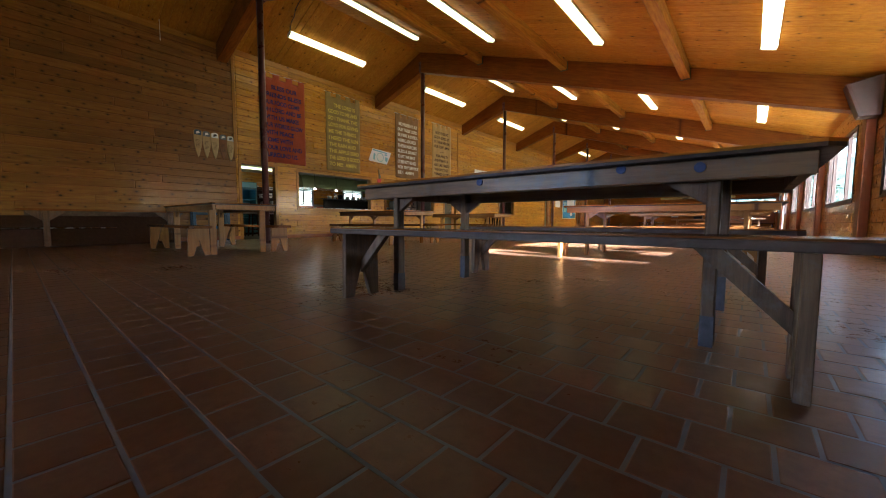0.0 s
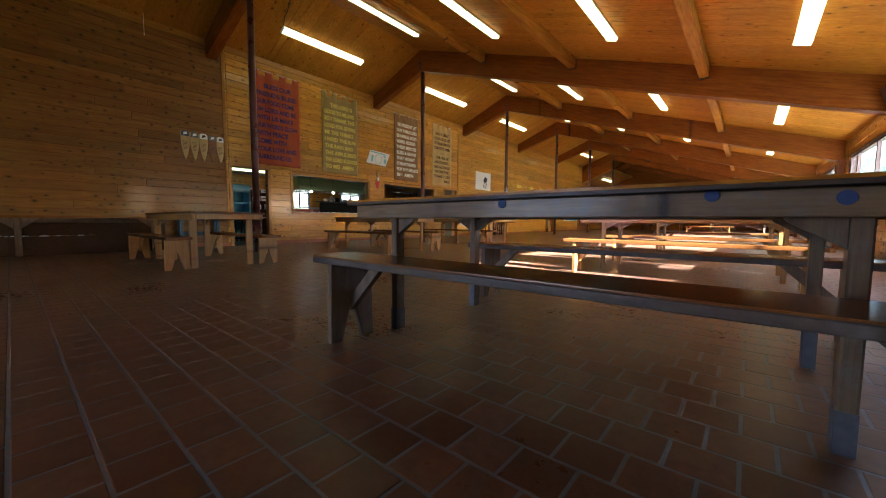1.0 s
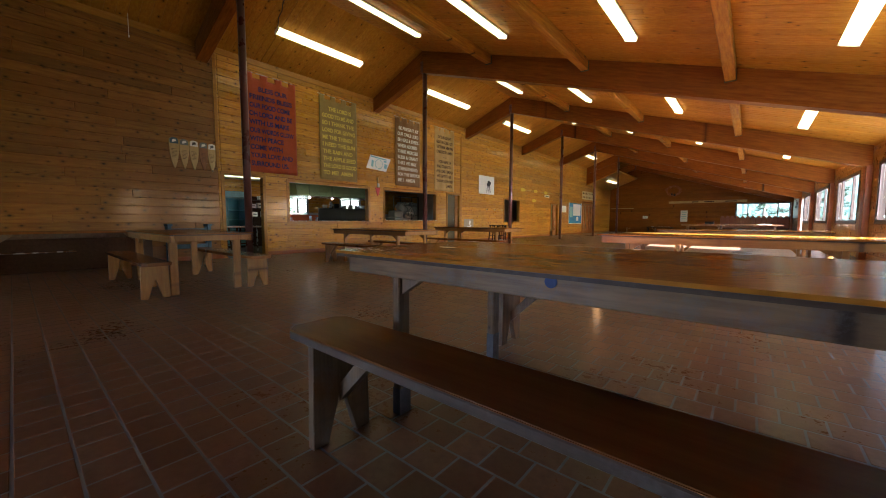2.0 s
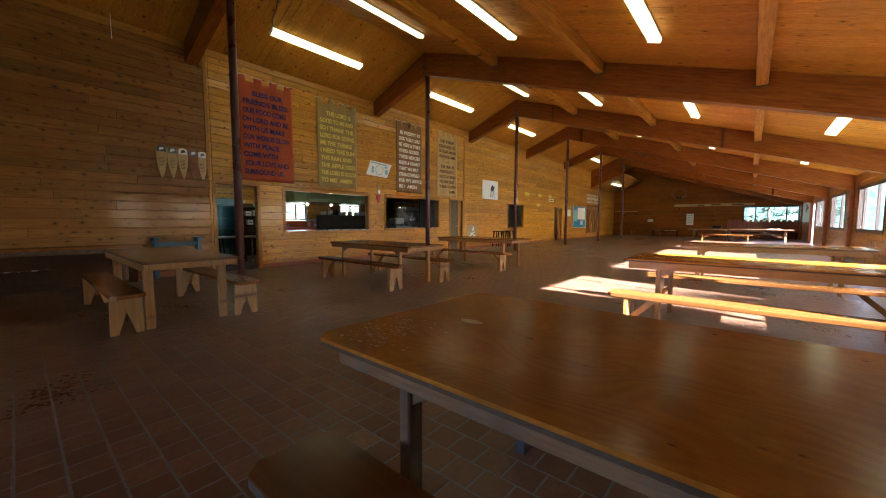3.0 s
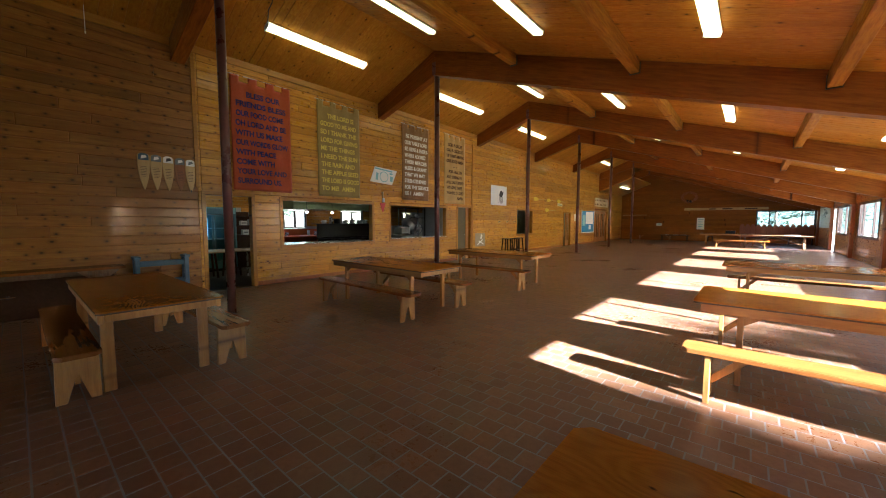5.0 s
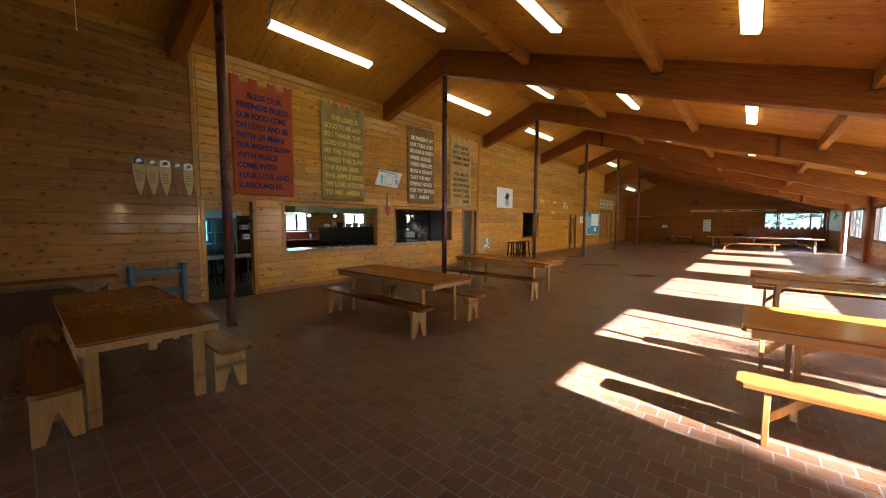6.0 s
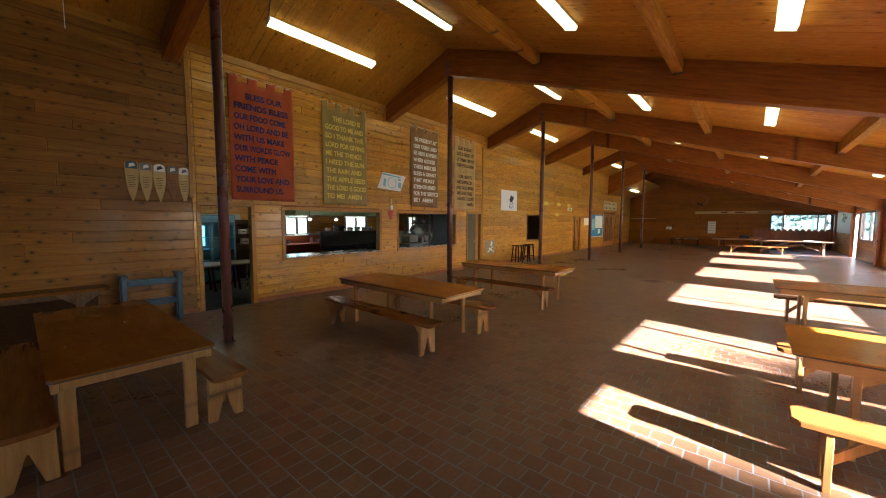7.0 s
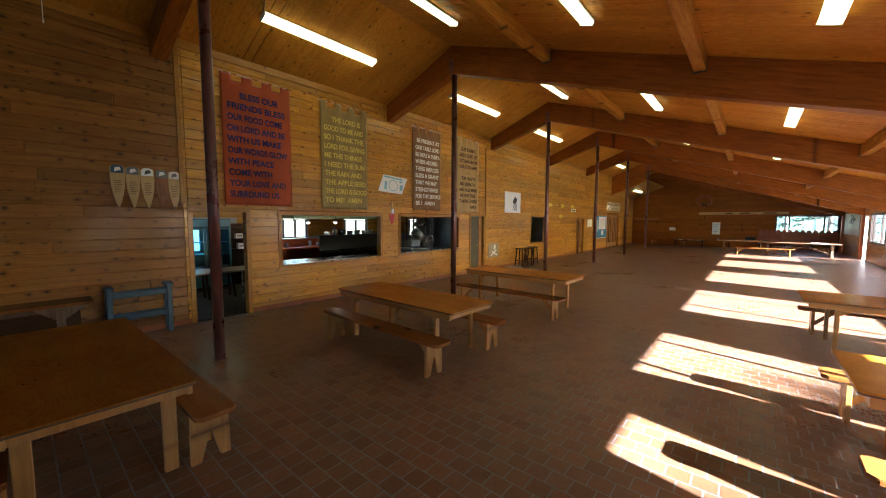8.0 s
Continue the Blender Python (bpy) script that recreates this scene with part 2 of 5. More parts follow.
ORANGE = paint("orange_wall_paint", (0.62, 0.13, 0.022), 0.5)
FRAME = paint("window_frame_brown", (0.040, 0.022, 0.016), 0.4)
PLASTER = paint("plain_wall_paint", (0.42, 0.40, 0.36), 0.7, scale=2.0)
GROUT = paint("grey_grout", (0.18, 0.185, 0.20), 0.6, wear=0.3, scale=3.0)
DIFFUSER = glow("lit_diffuser", (1.0, 0.98, 0.47), LAMP)
GLASS = glass("window_glass")
TILE = tile_material()


# ---- small builders ----
def mesh_of(name, verts, faces, mat):
    me = bpy.data.meshes.new(name)
    me.from_pydata(verts, [], faces)
    me.materials.append(mat)
    me.update()
    return me


def cbox(lo, hi, c=0.004):
    """A box with chamfered edges: vertices and faces."""
    v, index = [], {}
    for sx in (0, 1):
        for sy in (0, 1):
            for sz in (0, 1):
                s = (sx, sy, sz)
                p = [hi[i] if s[i] else lo[i] for i in range(3)]
                q = [p[i] + (-c if s[i] else c) for i in range(3)]
                for ax in range(3):
                    w = list(q)
                    w[ax] = p[ax]
                    index[s, ax] = len(v)
                    v.append(tuple(w))
    f = []
    for ax in range(3):
        u, w = (ax + 1) % 3, (ax + 2) % 3
        for side in (0, 1):
            ring = []
            for a, b in ((0, 0), (1, 0), (1, 1), (0, 1)):
                s = [0, 0, 0]
                s[ax], s[u], s[w] = side, a, b
                ring.append(index[tuple(s), ax])
            f.append(tuple(ring if side else ring[::-1]))
        for a in (0, 1):
            for b in (0, 1):
                s0, s1 = [0, 0, 0], [0, 0, 0]
                s0[u], s0[w], s1[u], s1[w], s1[ax] = a, b, a, b, 1
                s0, s1 = tuple(s0), tuple(s1)
                ring = [index[s0, u], index[s1, u], index[s1, w], index[s0, w]]
                f.append(tuple(ring if (a == b) else ring[::-1]))
    for sx in (0, 1):
        for sy in (0, 1):
            for sz in (0, 1):
                r = [index[(sx, sy, sz), i] for i in range(3)]
                f.append(tuple(r if (sx + sy + sz) % 2 else r[::-1]))
    return v, f


def boxes(bm, lo, hi, c=0.004, m=None):
    """Adds a chamfered box to a bmesh."""
    vs, fs = cbox(lo, hi, min(c, 0.45 * min(hi[i] - lo[i] for i in range(3))))
    made = [bm.verts.new(m @ Vector(p) if m else p) for p in vs]
    for f in fs:
        bm.faces.new([made[i] for i in f])
    return bm


def prism(bm, outline, axis, a, b, m=None):
    """Adds an outline of (u, w) points, pushed along an axis from a to b. The other two axes follow in the order x, y, z."""
    def at(u, w, t):
        p = [u, w]
        p.insert("xyz".index(axis), t)
        return m @ Vector(p) if m else Vector(p)
    lo, hi = [bm.verts.new(at(u, w, a)) for u, w in outline], [bm.verts.new(at(u, w, b)) for u, w in outline]
    bm.faces.new(lo[::-1]), bm.faces.new(hi)
    for i in range(len(outline)):
        j = (i + 1) % len(outline)
        bm.faces.new((lo[i], lo[j], hi[j], hi[i]))
    bmesh.ops.recalc_face_normals(bm, faces=bm.faces)
    return bm


def tube(bm, p, q, r, r2=None, n=14):
    """Adds a round bar from p to q."""
    p, q = Vector(p), Vector(q)
    m = Matrix.Translation((p + q) / 2) @ (q - p).to_track_quat("Z", "Y").to_matrix().to_4x4()
    bmesh.ops.create_cone(bm, cap_ends=True, segments=n, radius1=r, radius2=r if r2 is None else r2, depth=(q - p).length, matrix=m)
    return bm


def bend(bm, amount):
    for v in bm.verts:
        v.co += Vector(noise.noise_vector(v.co * 3.0)) * amount
    return bm


def one(name, bm, mat, label="", category="", group="", kind=""):
    me = bpy.data.meshes.new(name)
    bm.to_mesh(me)
    bm.free()
    me.materials.append(mat)
    return tagged(new(name, me), label, category, group, kind)


def part(name, bm, mat, parent, label=""):
    ob = one(name, bm, mat, label)
    ob.parent = parent
    return ob


def thing(name, label, category, group="", kind="", m=None):
    ob = tagged(new(name), label, category, group, kind)
    if m:
        ob.matrix_world = m
    return ob


def fresh():
    return bmesh.new()


def smooth(ob):
    for p in ob.data.polygons:
        p.use_smooth = True
    return ob

# ---- the hall's shell ----
def shell(name, axis, face, back, a0, a1, z1, openings, mat):
    """A solid wall across an axis between face and back, from a0 to a1, with openings (a, b, low, high)."""
    bm = fresh()
    top = z1 if callable(z1) else (lambda a: z1)
    lo, hi = min(face, back), max(face, back)

    def block(a, b, l, h):
        if b - a < 1e-4 or h - l < 1e-4:
            return
        if axis == "x":
            boxes(bm, (lo, a, l), (hi, b, h), 0.001)
        else:
            boxes(bm, (a, lo, l), (b, hi, h), 0.001)
    at = a0
    for a, b, l, h in sorted(openings):
        block(at, a, -0.2, top(0))
        block(a, b, -0.2, l)
        block(a, b, h, top(0))
        at = b
    block(at, a1, -0.2, top(0))
    return one(name, bm, mat, kind="structure")


def ring_box(lo, hi, c, axis, side):
    """A board that shows one face: that face with a chamfered rim and its four edges."""
    i = "xyz".index(axis)
    u, w = [k for k in range(3) if k != i]
    front, back = (hi[i], lo[i]) if side > 0 else (lo[i], hi[i])
    step = -c if side > 0 else c
    v = []
    for depth, inset in ((back, 0), (front + step, 0), (front, c)):
        for s, t in ((0, 0), (1, 0), (1, 1), (0, 1)):
            p = [0, 0, 0]
            p[i] = depth
            p[u] = hi[u] - inset if s else lo[u] + inset
            p[w] = hi[w] - inset if t else lo[w] + inset
            v.append(tuple(p))
    flip = (side > 0) == (i == 1)
    f = [(8, 9, 10, 11)]
    for r in (0, 4):
        for k in range(4):
            f.append((r + k, r + (k + 1) % 4, r + 4 + (k + 1) % 4, r + 4 + k))
    if flip:
        f = [q[::-1] for q in f]
    return v, f


def planks(parent, axis, face, side, a0, a1, z0, top, openings, mat, rnd, pitch=0.176, near=None, limit=300, breaks=(), stuff="plank_rest"):
    """Courses of boards on a wall's face; top(a) is the height where the wall ends. Those within near are parts, the rest one mesh."""
    rest_v, rest_f, count = [], [], 0
    z = z0
    highest = max(top(a0), top(a1), top((a0 + a1) / 2))
    while z < highest - 0.02:
        h = min(z + pitch, highest)
        cuts = [(a, b) for a, b, l, hh in openings if l < h - 0.01 and hh > z + 0.01]
        spans, at = [], a0
        for a, b in sorted(cuts):
            spans.append((at, a))
            at = b
        spans.append((at, a1))
        for s, e in spans:
            edges, p = [s], s + rnd.uniform(0.6, 3.6)
            hard = [b for b in breaks if s + 0.05 < b < e - 0.05]
            while p < e - 0.5:
                if not any(abs(p - b) < 0.4 for b in hard):
                    edges.append(p)
                p += rnd.uniform(2.2, 4.6)
            edges = sorted(edges + hard + [e])
            for a, b in zip(edges, edges[1:]):
                if b - a < 0.02:
                    continue
                hh = min(h, max(top(a), top(b)))
                if hh - z < 0.02:
                    continue
                g, out = 0.0034, rnd.uniform(0.013, 0.019)
                lo, hi = [0, 0, z + g], [0, 0, hh - g]
                k = 0 if axis == "x" else 1
                lo[k], hi[k] = (face - 0.019, face - 0.019 + out) if side > 0 else (face + 0.019 - out, face + 0.019)
                lo[1 - k], hi[1 - k] = a + g * 0.5, b - g * 0.5
                v, f = ring_box(lo, hi, 0.006, axis, side)
                if near and near[0] <= a and b <= near[1] and z < near[2] and count < limit:
                    ob = new("plank", mesh_of("plank", v, f, mat))
                    ob.parent = parent
                    count += 1
                else:
                    n0 = len(rest_v)
                    rest_v += v
                    rest_f += [tuple(i + n0 for i in q) for q in f]
        z += pitch
    if rest_v:
        ob = tagged(new(stuff, mesh_of(stuff, rest_v, rest_f, mat)), kind="stuff")
        ob.parent = parent


WEST_HOLES = [(4.93, 5.88, -0.3, 2.08), (6.57, 9.35, 0.90, 2.03), (10.06, 12.82, 0.93, 2.03), (13.52, 14.38, -0.3, 2.08),
              (18.2, 19.85, 0.88, 2.09), (24.0, 25.1, -0.3, 2.05), (29.75, 32.6, -0.3, 2.3)]
WINDOWS = [(4.90, 5.80), (6.62, 9.02), (10.99, 14.21), (16.19, 19.36), (21.39, 24.56), (26.59, 29.3)]
LOW, HIGH = 0.915, 2.285                        # sill and head of the east windows


def head(a):
    return HIGH - (0.10 if a < 5 else 0.0)


SOUTH_HOLES = [(-5.75, -2.65, 0.4, 2.0)]
EAST_HOLES = [(a, b, LOW, head(a)) for a, b in WINDOWS] + [(29.6, 30.3, -0.3, 2.2)]
NORTH_HOLES = [(-1.32, 1.68, 1.13, 2.31)]

wall_west = shell("wall_west", "x", XW - 0.02, XW - 0.14, YS, YN, 5.3, WEST_HOLES, BEAM)
wall_east = shell("wall_east", "x", XE + 0.02, XE + 0.16, YS, YN, 2.95, EAST_HOLES, BEAM)
wall_north = shell("wall_north", "y", YN + 0.02, YN + 0.16, XW - 0.14, XE + 0.16, 2.7, NORTH_HOLES, BEAM)
bm = fresh()
prism(bm, [(XW - 0.14, 2.704), (XE + 0.16, 2.704), (XE + 0.16, 2.95), (RIDGE, TOP + 0.1), (XW - 0.14, 5.25)], "y", YN + 0.02, YN + 0.16)
one("wall_north_gable", bm, BEAM, kind="structure")
# South end is out of view; coloured dark to keep bounced light low.
bm = fresh()
prism(bm, [(XW - 0.14, 2.704), (XE + 0.16, 2.704), (XE + 0.16, 2.95), (RIDGE, TOP + 0.1), (XW - 0.14, 5.25)], "y", YS - 0.16, YS)
one("wall_south_gable", bm, DARKWOOD, kind="structure")
shell("wall_south", "y", YS, YS - 0.16, XW - 0.14, XE + 0.16, 2.7, SOUTH_HOLES, DARKWOOD)

# floor slab under the tiles, with the grout as its face
bm = fresh()
boxes(bm, (XW - 0.02, YS, -0.16), (XE + 0.02, YN + 0.02, -0.0010), 0.001)
floor = one("floor", bm, GROUT, kind="structure")

# ceilings: boards running down the slope, in one mesh each
def ceiling(name, x0, x1, rnd):
    vs, fs = [], []
    y, pitch = YS, 0.176
    while y < YN:
        cuts = [x0] + sorted(rnd.uniform(x0, x1) for _ in range(1 if x1 - x0 < 4 else 3)) + [x1]
        for a, b in zip(cuts, cuts[1:]):
            if b - a < 0.3:
                b = a + max(b - a, 0.002)
            g, c, e = (0.013 if any(abs(y - s) < pitch / 2 for s in (5.95, 12.75, 17.9, 23.1)) else 0.0012), 0.004, rnd.uniform(0, 0.002)
            n0 = len(vs)
            for depth, inset in ((0.03, 0), (c + e, 0), (e, c)):
                for s, t in ((0, 0), (1, 0), (1, 1), (0, 1)):
                    x = b - inset - g * 0.5 if s else a + inset + g * 0.5
                    yy = y + pitch - g - inset if t else y + g + inset
                    vs.append((x, yy, roof(x) + depth))
            fs.append((n0 + 11, n0 + 10, n0 + 9, n0 + 8))
            for r in (0, 4):
                for k in range(4):
                    fs.append((n0 + r + 4 + k, n0 + r + 4 + (k + 1) % 4, n0 + r + (k + 1) % 4, n0 + r + k))
        y += pitch
    return tagged(new(name, mesh_of(name, vs, fs, CEIL)), kind="structure")


rnd = random.Random(5)
ceiling("ceiling_east", RIDGE, XE + 0.02, rnd)
ceiling("ceiling_west", XW - 0.02, RIDGE, rnd)
for side, x0, x1 in (("east", RIDGE, XE + 0.3), ("west", XW - 0.14, RIDGE)):
    bm = fresh()
    prism(bm, [(x0, roof(x0) + 0.034), (x1, roof(x1) + 0.034), (x1, roof(x1) + 0.2), (x0, roof(x0) + 0.2)], "y", YS - 0.5, YN + 0.6)
    one("roof_deck_" + side, bm, BEAM, kind="structure")

# roof beams: an east and a west member with a steel plate at the ridge
def roof_beam(y):
    t = thing("roof_beam", "heavy orange-brown glued timber roof beam", "beam", "roof beams", m=pose(0, y, 0))
    w = 0.12
    bm = fresh()
    x1 = XE - 0.02
    prism(bm, [(RIDGE + 0.003, roof(RIDGE) - 0.004), (x1, roof(x1) - 0.004), (x1, roof(x1) - 0.52), (RIDGE + 0.003, roof(RIDGE) - 0.62)], "y", -w, w)
    bmesh.ops.bevel(bm, geom=bm.edges[:], offset=0.008, segments=1, affect="EDGES")
    part("east_member", bm, BEAM, t)
    bm = fresh()
    prism(bm, [(RIDGE - 0.003, roof(RIDGE) - 0.004), (XW + 0.002, roof(XW) - 0.004), (XW + 0.002, roof(XW) - 0.44), (RIDGE - 0.003, roof(RIDGE) - 0.62)], "y", -w, w)
    bmesh.ops.bevel(bm, geom=bm.edges[:], offset=0.008, segments=1, affect="EDGES")
    part("west_member", bm, BEAM_WEST, t)
    bm = fresh()
    for s in (-1, 1):
        boxes(bm, (RIDGE - 0.055, s * (w + 0.006) - 0.005, 5.31), (RIDGE + 0.055, s * (w + 0.006) + 0.005, 5.62), 0.002)
        for dx in (-0.03, 0.03):
            for dz in (5.40, 5.54):
                tube(bm, (RIDGE + dx, s * (w + 0.010), dz), (RIDGE + dx, s * (w + 0.028), dz), 0.016, n=8)
    part("ridge_plate", bm, PIPE, t, "dark bolted steel plate")
    return t


for y in BEAMS:
    roof_beam(y)

# purlins: short timbers between the beams, in steel hangers
def purlin(x, y0, y1):
    t = thing("purlin", "square pine purlin between two roof beams", "purlin", "purlins", m=pose(x, y0, roof(x)))
    bm = fresh()
    boxes(bm, (-0.075, 0.002, -0.24), (0.075, y1 - y0 - 0.002, -0.02), 0.008)
    part("timber", bm, PURLIN, t)
    for y in (0.004, y1 - y0 - 0.054):
        bm = fresh()
        boxes(bm, (-0.083, y, -0.250), (0.083, y + 0.05, -0.243), 0.001)
        for s in (-1, 1):
            boxes(bm, (s * 0.080 - 0.003, y, -0.243), (s * 0.080 + 0.003, y + 0.05, -0.06), 0.001)
        part("joist_hanger", bm, STEEL, t)


EDGES = [YS] + BEAMS + [YN]
for a, b in zip(EDGES, EDGES[1:]):
    for x in (-5.70, -3.27, -0.80):
        purlin(x, a + (0.12 if a != YS else 0.0), b - (0.12 if b != YN else 0.0))

# round steel columns under the ridge
def column(y):
    t = thing("column", "round steel column painted dark brown-red", "column", "columns", m=pose(RIDGE, y, 0))
    bm = fresh()
    tube(bm, (0, 0, 0.012), (0, 0, roof(RIDGE) - 0.63), 0.068, n=24)
    smooth(part("shaft", bm, PIPE, t))
    bm = fresh()
    boxes(bm, (-0.076, -0.076, 0.001), (0.076, 0.076, 0.012), 0.003)
    part("base_plate", bm, PIPE, t)
    bm = fresh()
    boxes(bm, (-0.13, -0.12, roof(RIDGE) - 0.63), (0.13, 0.12, roof(RIDGE) - 0.618), 0.002)
    part("cap_plate", bm, PIPE, t)


for y in BEAMS[:6]:
    column(y)

# posts in the east wall under the beams
for y in BEAMS:
    bm = fresh()
    boxes(bm, (XE - 0.12, y - 0.14, 0.0), (XE - 0.002, y + 0.14, roof(XE - 0.12) - 0.50), 0.008)
    one("wall_post", bm, POST, "red-brown wooden post under a roof beam", "post", "wall posts")


# ---- openings ----
def casing(name, axis, face, side, a, b, l, h, mat, width=0.09, proud=0.02, depth=0.15, sill=False):
    """Frame boards round an opening, with a lining through the wall."""
    bm = fresh()

    def board(a0, a1, z0, z1, d0, d1):
        lo, hi = [0, 0, z0], [0, 0, z1]
        k = 0 if axis == "x" else 1
        lo[k], hi[k] = sorted((face + side * d0, face + side * d1))
        lo[1 - k], hi[1 - k] = a0, a1
        boxes(bm, lo, hi, 0.004)
    f0, f1 = 0.001, proud
    board(a - width + 0.02, a + 0.02, max(l, 0.0), h - 0.02, f0, f1)
    board(b - 0.02, b + width - 0.02, max(l, 0.0), h - 0.02, f0, f1)
    board(a - width + 0.02, b + width - 0.02, h - 0.02, h + width - 0.02, f0, f1 + 0.004)
    if l > 0:
        board(a - width + 0.02, b + width - 0.02, l - width + 0.02, l, f0, f1 + 0.004)
    board(a + 0.001, a + 0.02, max(l, 0.0), h - 0.021, -depth, f0 - 0.002)
    board(b - 0.02, b - 0.001, max(l, 0.0), h - 0.021, -depth, f0 - 0.002)
    board(a + 0.001, b - 0.001, h - 0.02, h - 0.001, -depth, f0 - 0.002)
    if l > 0:
        board(a + 0.001, b - 0.001, l + 0.001, l + 0.02, -depth, f0 - 0.002)
    return one(name, bm, mat, kind="structure")


for i, (a, b, l, h) in enumerate(WEST_HOLES):
    casing("trim_west_%d" % (i + 1), "x", XW, 1, a, b, l, h, TRIM, 0.08, 0.022, 0.15)


def window(name, axis, face, side, a, b, l, h, bars, sliders=True):
    """A window of three lights in dark frames, set into its wall."""
    t = tagged(new(name), kind="structure")
    bm = fresh()

    def board(bm, a0, a1, z0, z1, d0, d1, c=0.003):
        lo, hi = [0, 0, z0], [0, 0, z1]
        k = 0 if axis == "x" else 1
        lo[k], hi[k] = sorted((face + side * d0, face + side * d1))
        lo[1 - k], hi[1 - k] = a0, a1
        boxes(bm, lo, hi, c)
    w = 0.045
    board(bm, a + 0.021, a + 0.02 + w, l + 0.021, h - 0.021, -0.11, -0.05)
    board(bm, b - 0.02 - w, b - 0.021, l + 0.021, h - 0.021, -0.11, -0.05)
    board(bm, a + 0.021 + w, b - 0.021 - w, l + 0.021, l + 0.02 + w, -0.11, -0.05)
    board(bm, a + 0.021 + w, b - 0.021 - w, h - 0.02 - w, h - 0.021, -0.11, -0.05)
    for s in bars:
        board(bm, s - 0.035, s + 0.035, l + 0.021 + w, h - 0.021 - w, -0.10, -0.04)
    part("window_frame", bm, FRAME, t)
    edges = [a + 0.02 + w] + [s for s in bars] + [b - 0.02 - w]
    for p, q in zip(edges, edges[1:]):
        bm = fresh()
        board(bm, p + 0.002, q - 0.002, l + 0.02 + w, h - 0.02 - w, -0.078, -0.074, 0.0005)
        ob = part("pane", bm, GLASS, t)
        ob.visible_shadow = False
    bm = fresh()
    for s in bars:
        board(bm, s - 0.012, s + 0.012, l + 0.10, l + 0.16, -0.040, -0.015, 0.003)
    if bars:
        part("latch", bm, CHROME, t)
    return t


for i, (a, b) in enumerate(WINDOWS):
    casing("trim_east_%d" % (i + 1), "x", XE, -1, a, b, LOW, head(a), FRAME, 0.045, 0.012, 0.16)
    third = (b - a) * 0.25
    window("window_%d" % (i + 1), "x", XE - 0.045, -1, a, b, LOW, head(a), (a + third, b - third) if b - a > 1 else ())
casing("trim_east_door", "x", XE, -1, *EAST_HOLES[-1], WHITE, 0.07, 0.02, 0.16)
casing("trim_north", "y", YN, -1, *NORTH_HOLES[0], FRAME, 0.05, 0.02, 0.16)
for i, (a, b, l, h) in enumerate(SOUTH_HOLES):
    casing("trim_south_%d" % (i + 1), "y", YS, 1, a, b, l, h, TRIM, 0.07, 0.02, 0.16)
    window("window_%d" % (i + 10), "y", YS, 1, a, b, l, h, ((a + b) / 2,))
window("window_9", "y", YN, -1, *NORTH_HOLES[0], (-0.63, 1.02))

# corner battens, wall-head trim and skirting
bm = fresh()
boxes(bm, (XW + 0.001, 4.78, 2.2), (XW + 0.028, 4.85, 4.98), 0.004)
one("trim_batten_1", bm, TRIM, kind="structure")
bm = fresh()
boxes(bm, (XW + 0.001, 14.44, 0.02), (XW + 0.028, 14.52, 4.6), 0.004)
one("trim_batten_2", bm, TRIM, kind="structure")
for a, b in zip(EDGES, EDGES[1:]):
    bm = fresh()
    boxes(bm, (XW + 0.001, a + 0.13, 4.88), (XW + 0.030, b - 0.13, 5.02), 0.004)
    one("trim_wall_head", bm, TRIM, kind="structure")
at = YS
for i, (a, b) in enumerate([(p, q) for p, q, l, h in WEST_HOLES if l < 0] + [(YN, YN)]):
    bm = fresh()
    boxes(bm, (XW + 0.001, at + 0.07, 0.001), (XW + 0.020, a - 0.07, 0.10), 0.004)
    one("baseboard_%d" % (i + 1), bm, POST, kind="structure")
    at = b

# a deep board panel under the sixth beam and the lowered ceiling behind it
bm = fresh()
prism(bm, [(XW + 0.002, roof(XW) - 0.45), (RIDGE - 0.09, roof(RIDGE) - 0.66), (RIDGE - 0.09, roof(RIDGE) - 1.28), (XW + 0.002, roof(XW) - 1.28)], "y", BEAMS[5] - 0.10, BEAMS[5] + 0.02)
one("wall_header", bm, BEAM, kind="structure")
bm = fresh()
prism(bm, [(XW + 0.002, roof(XW) - 1.16), (RIDGE - 0.09, roof(RIDGE) - 1.20), (RIDGE - 0.09, roof(RIDGE) - 1.28), (XW + 0.002, roof(XW) - 1.28)], "y", BEAMS[5] + 0.024, YN - 0.002)
one("ceiling_lowered", bm, TRIM, kind="structure")
bm = fresh()
prism(bm, [(XW + 0.002, roof(XW) - 1.284), (RIDGE - 0.09, roof(RIDGE) - 1.284), (RIDGE - 0.09, roof(RIDGE) - 1.36), (XW + 0.002, roof(XW) - 1.36)], "y", BEAMS[5] - 0.12, BEAMS[5] + 0.0)
one("trim_header", bm, TRIM, kind="structure")

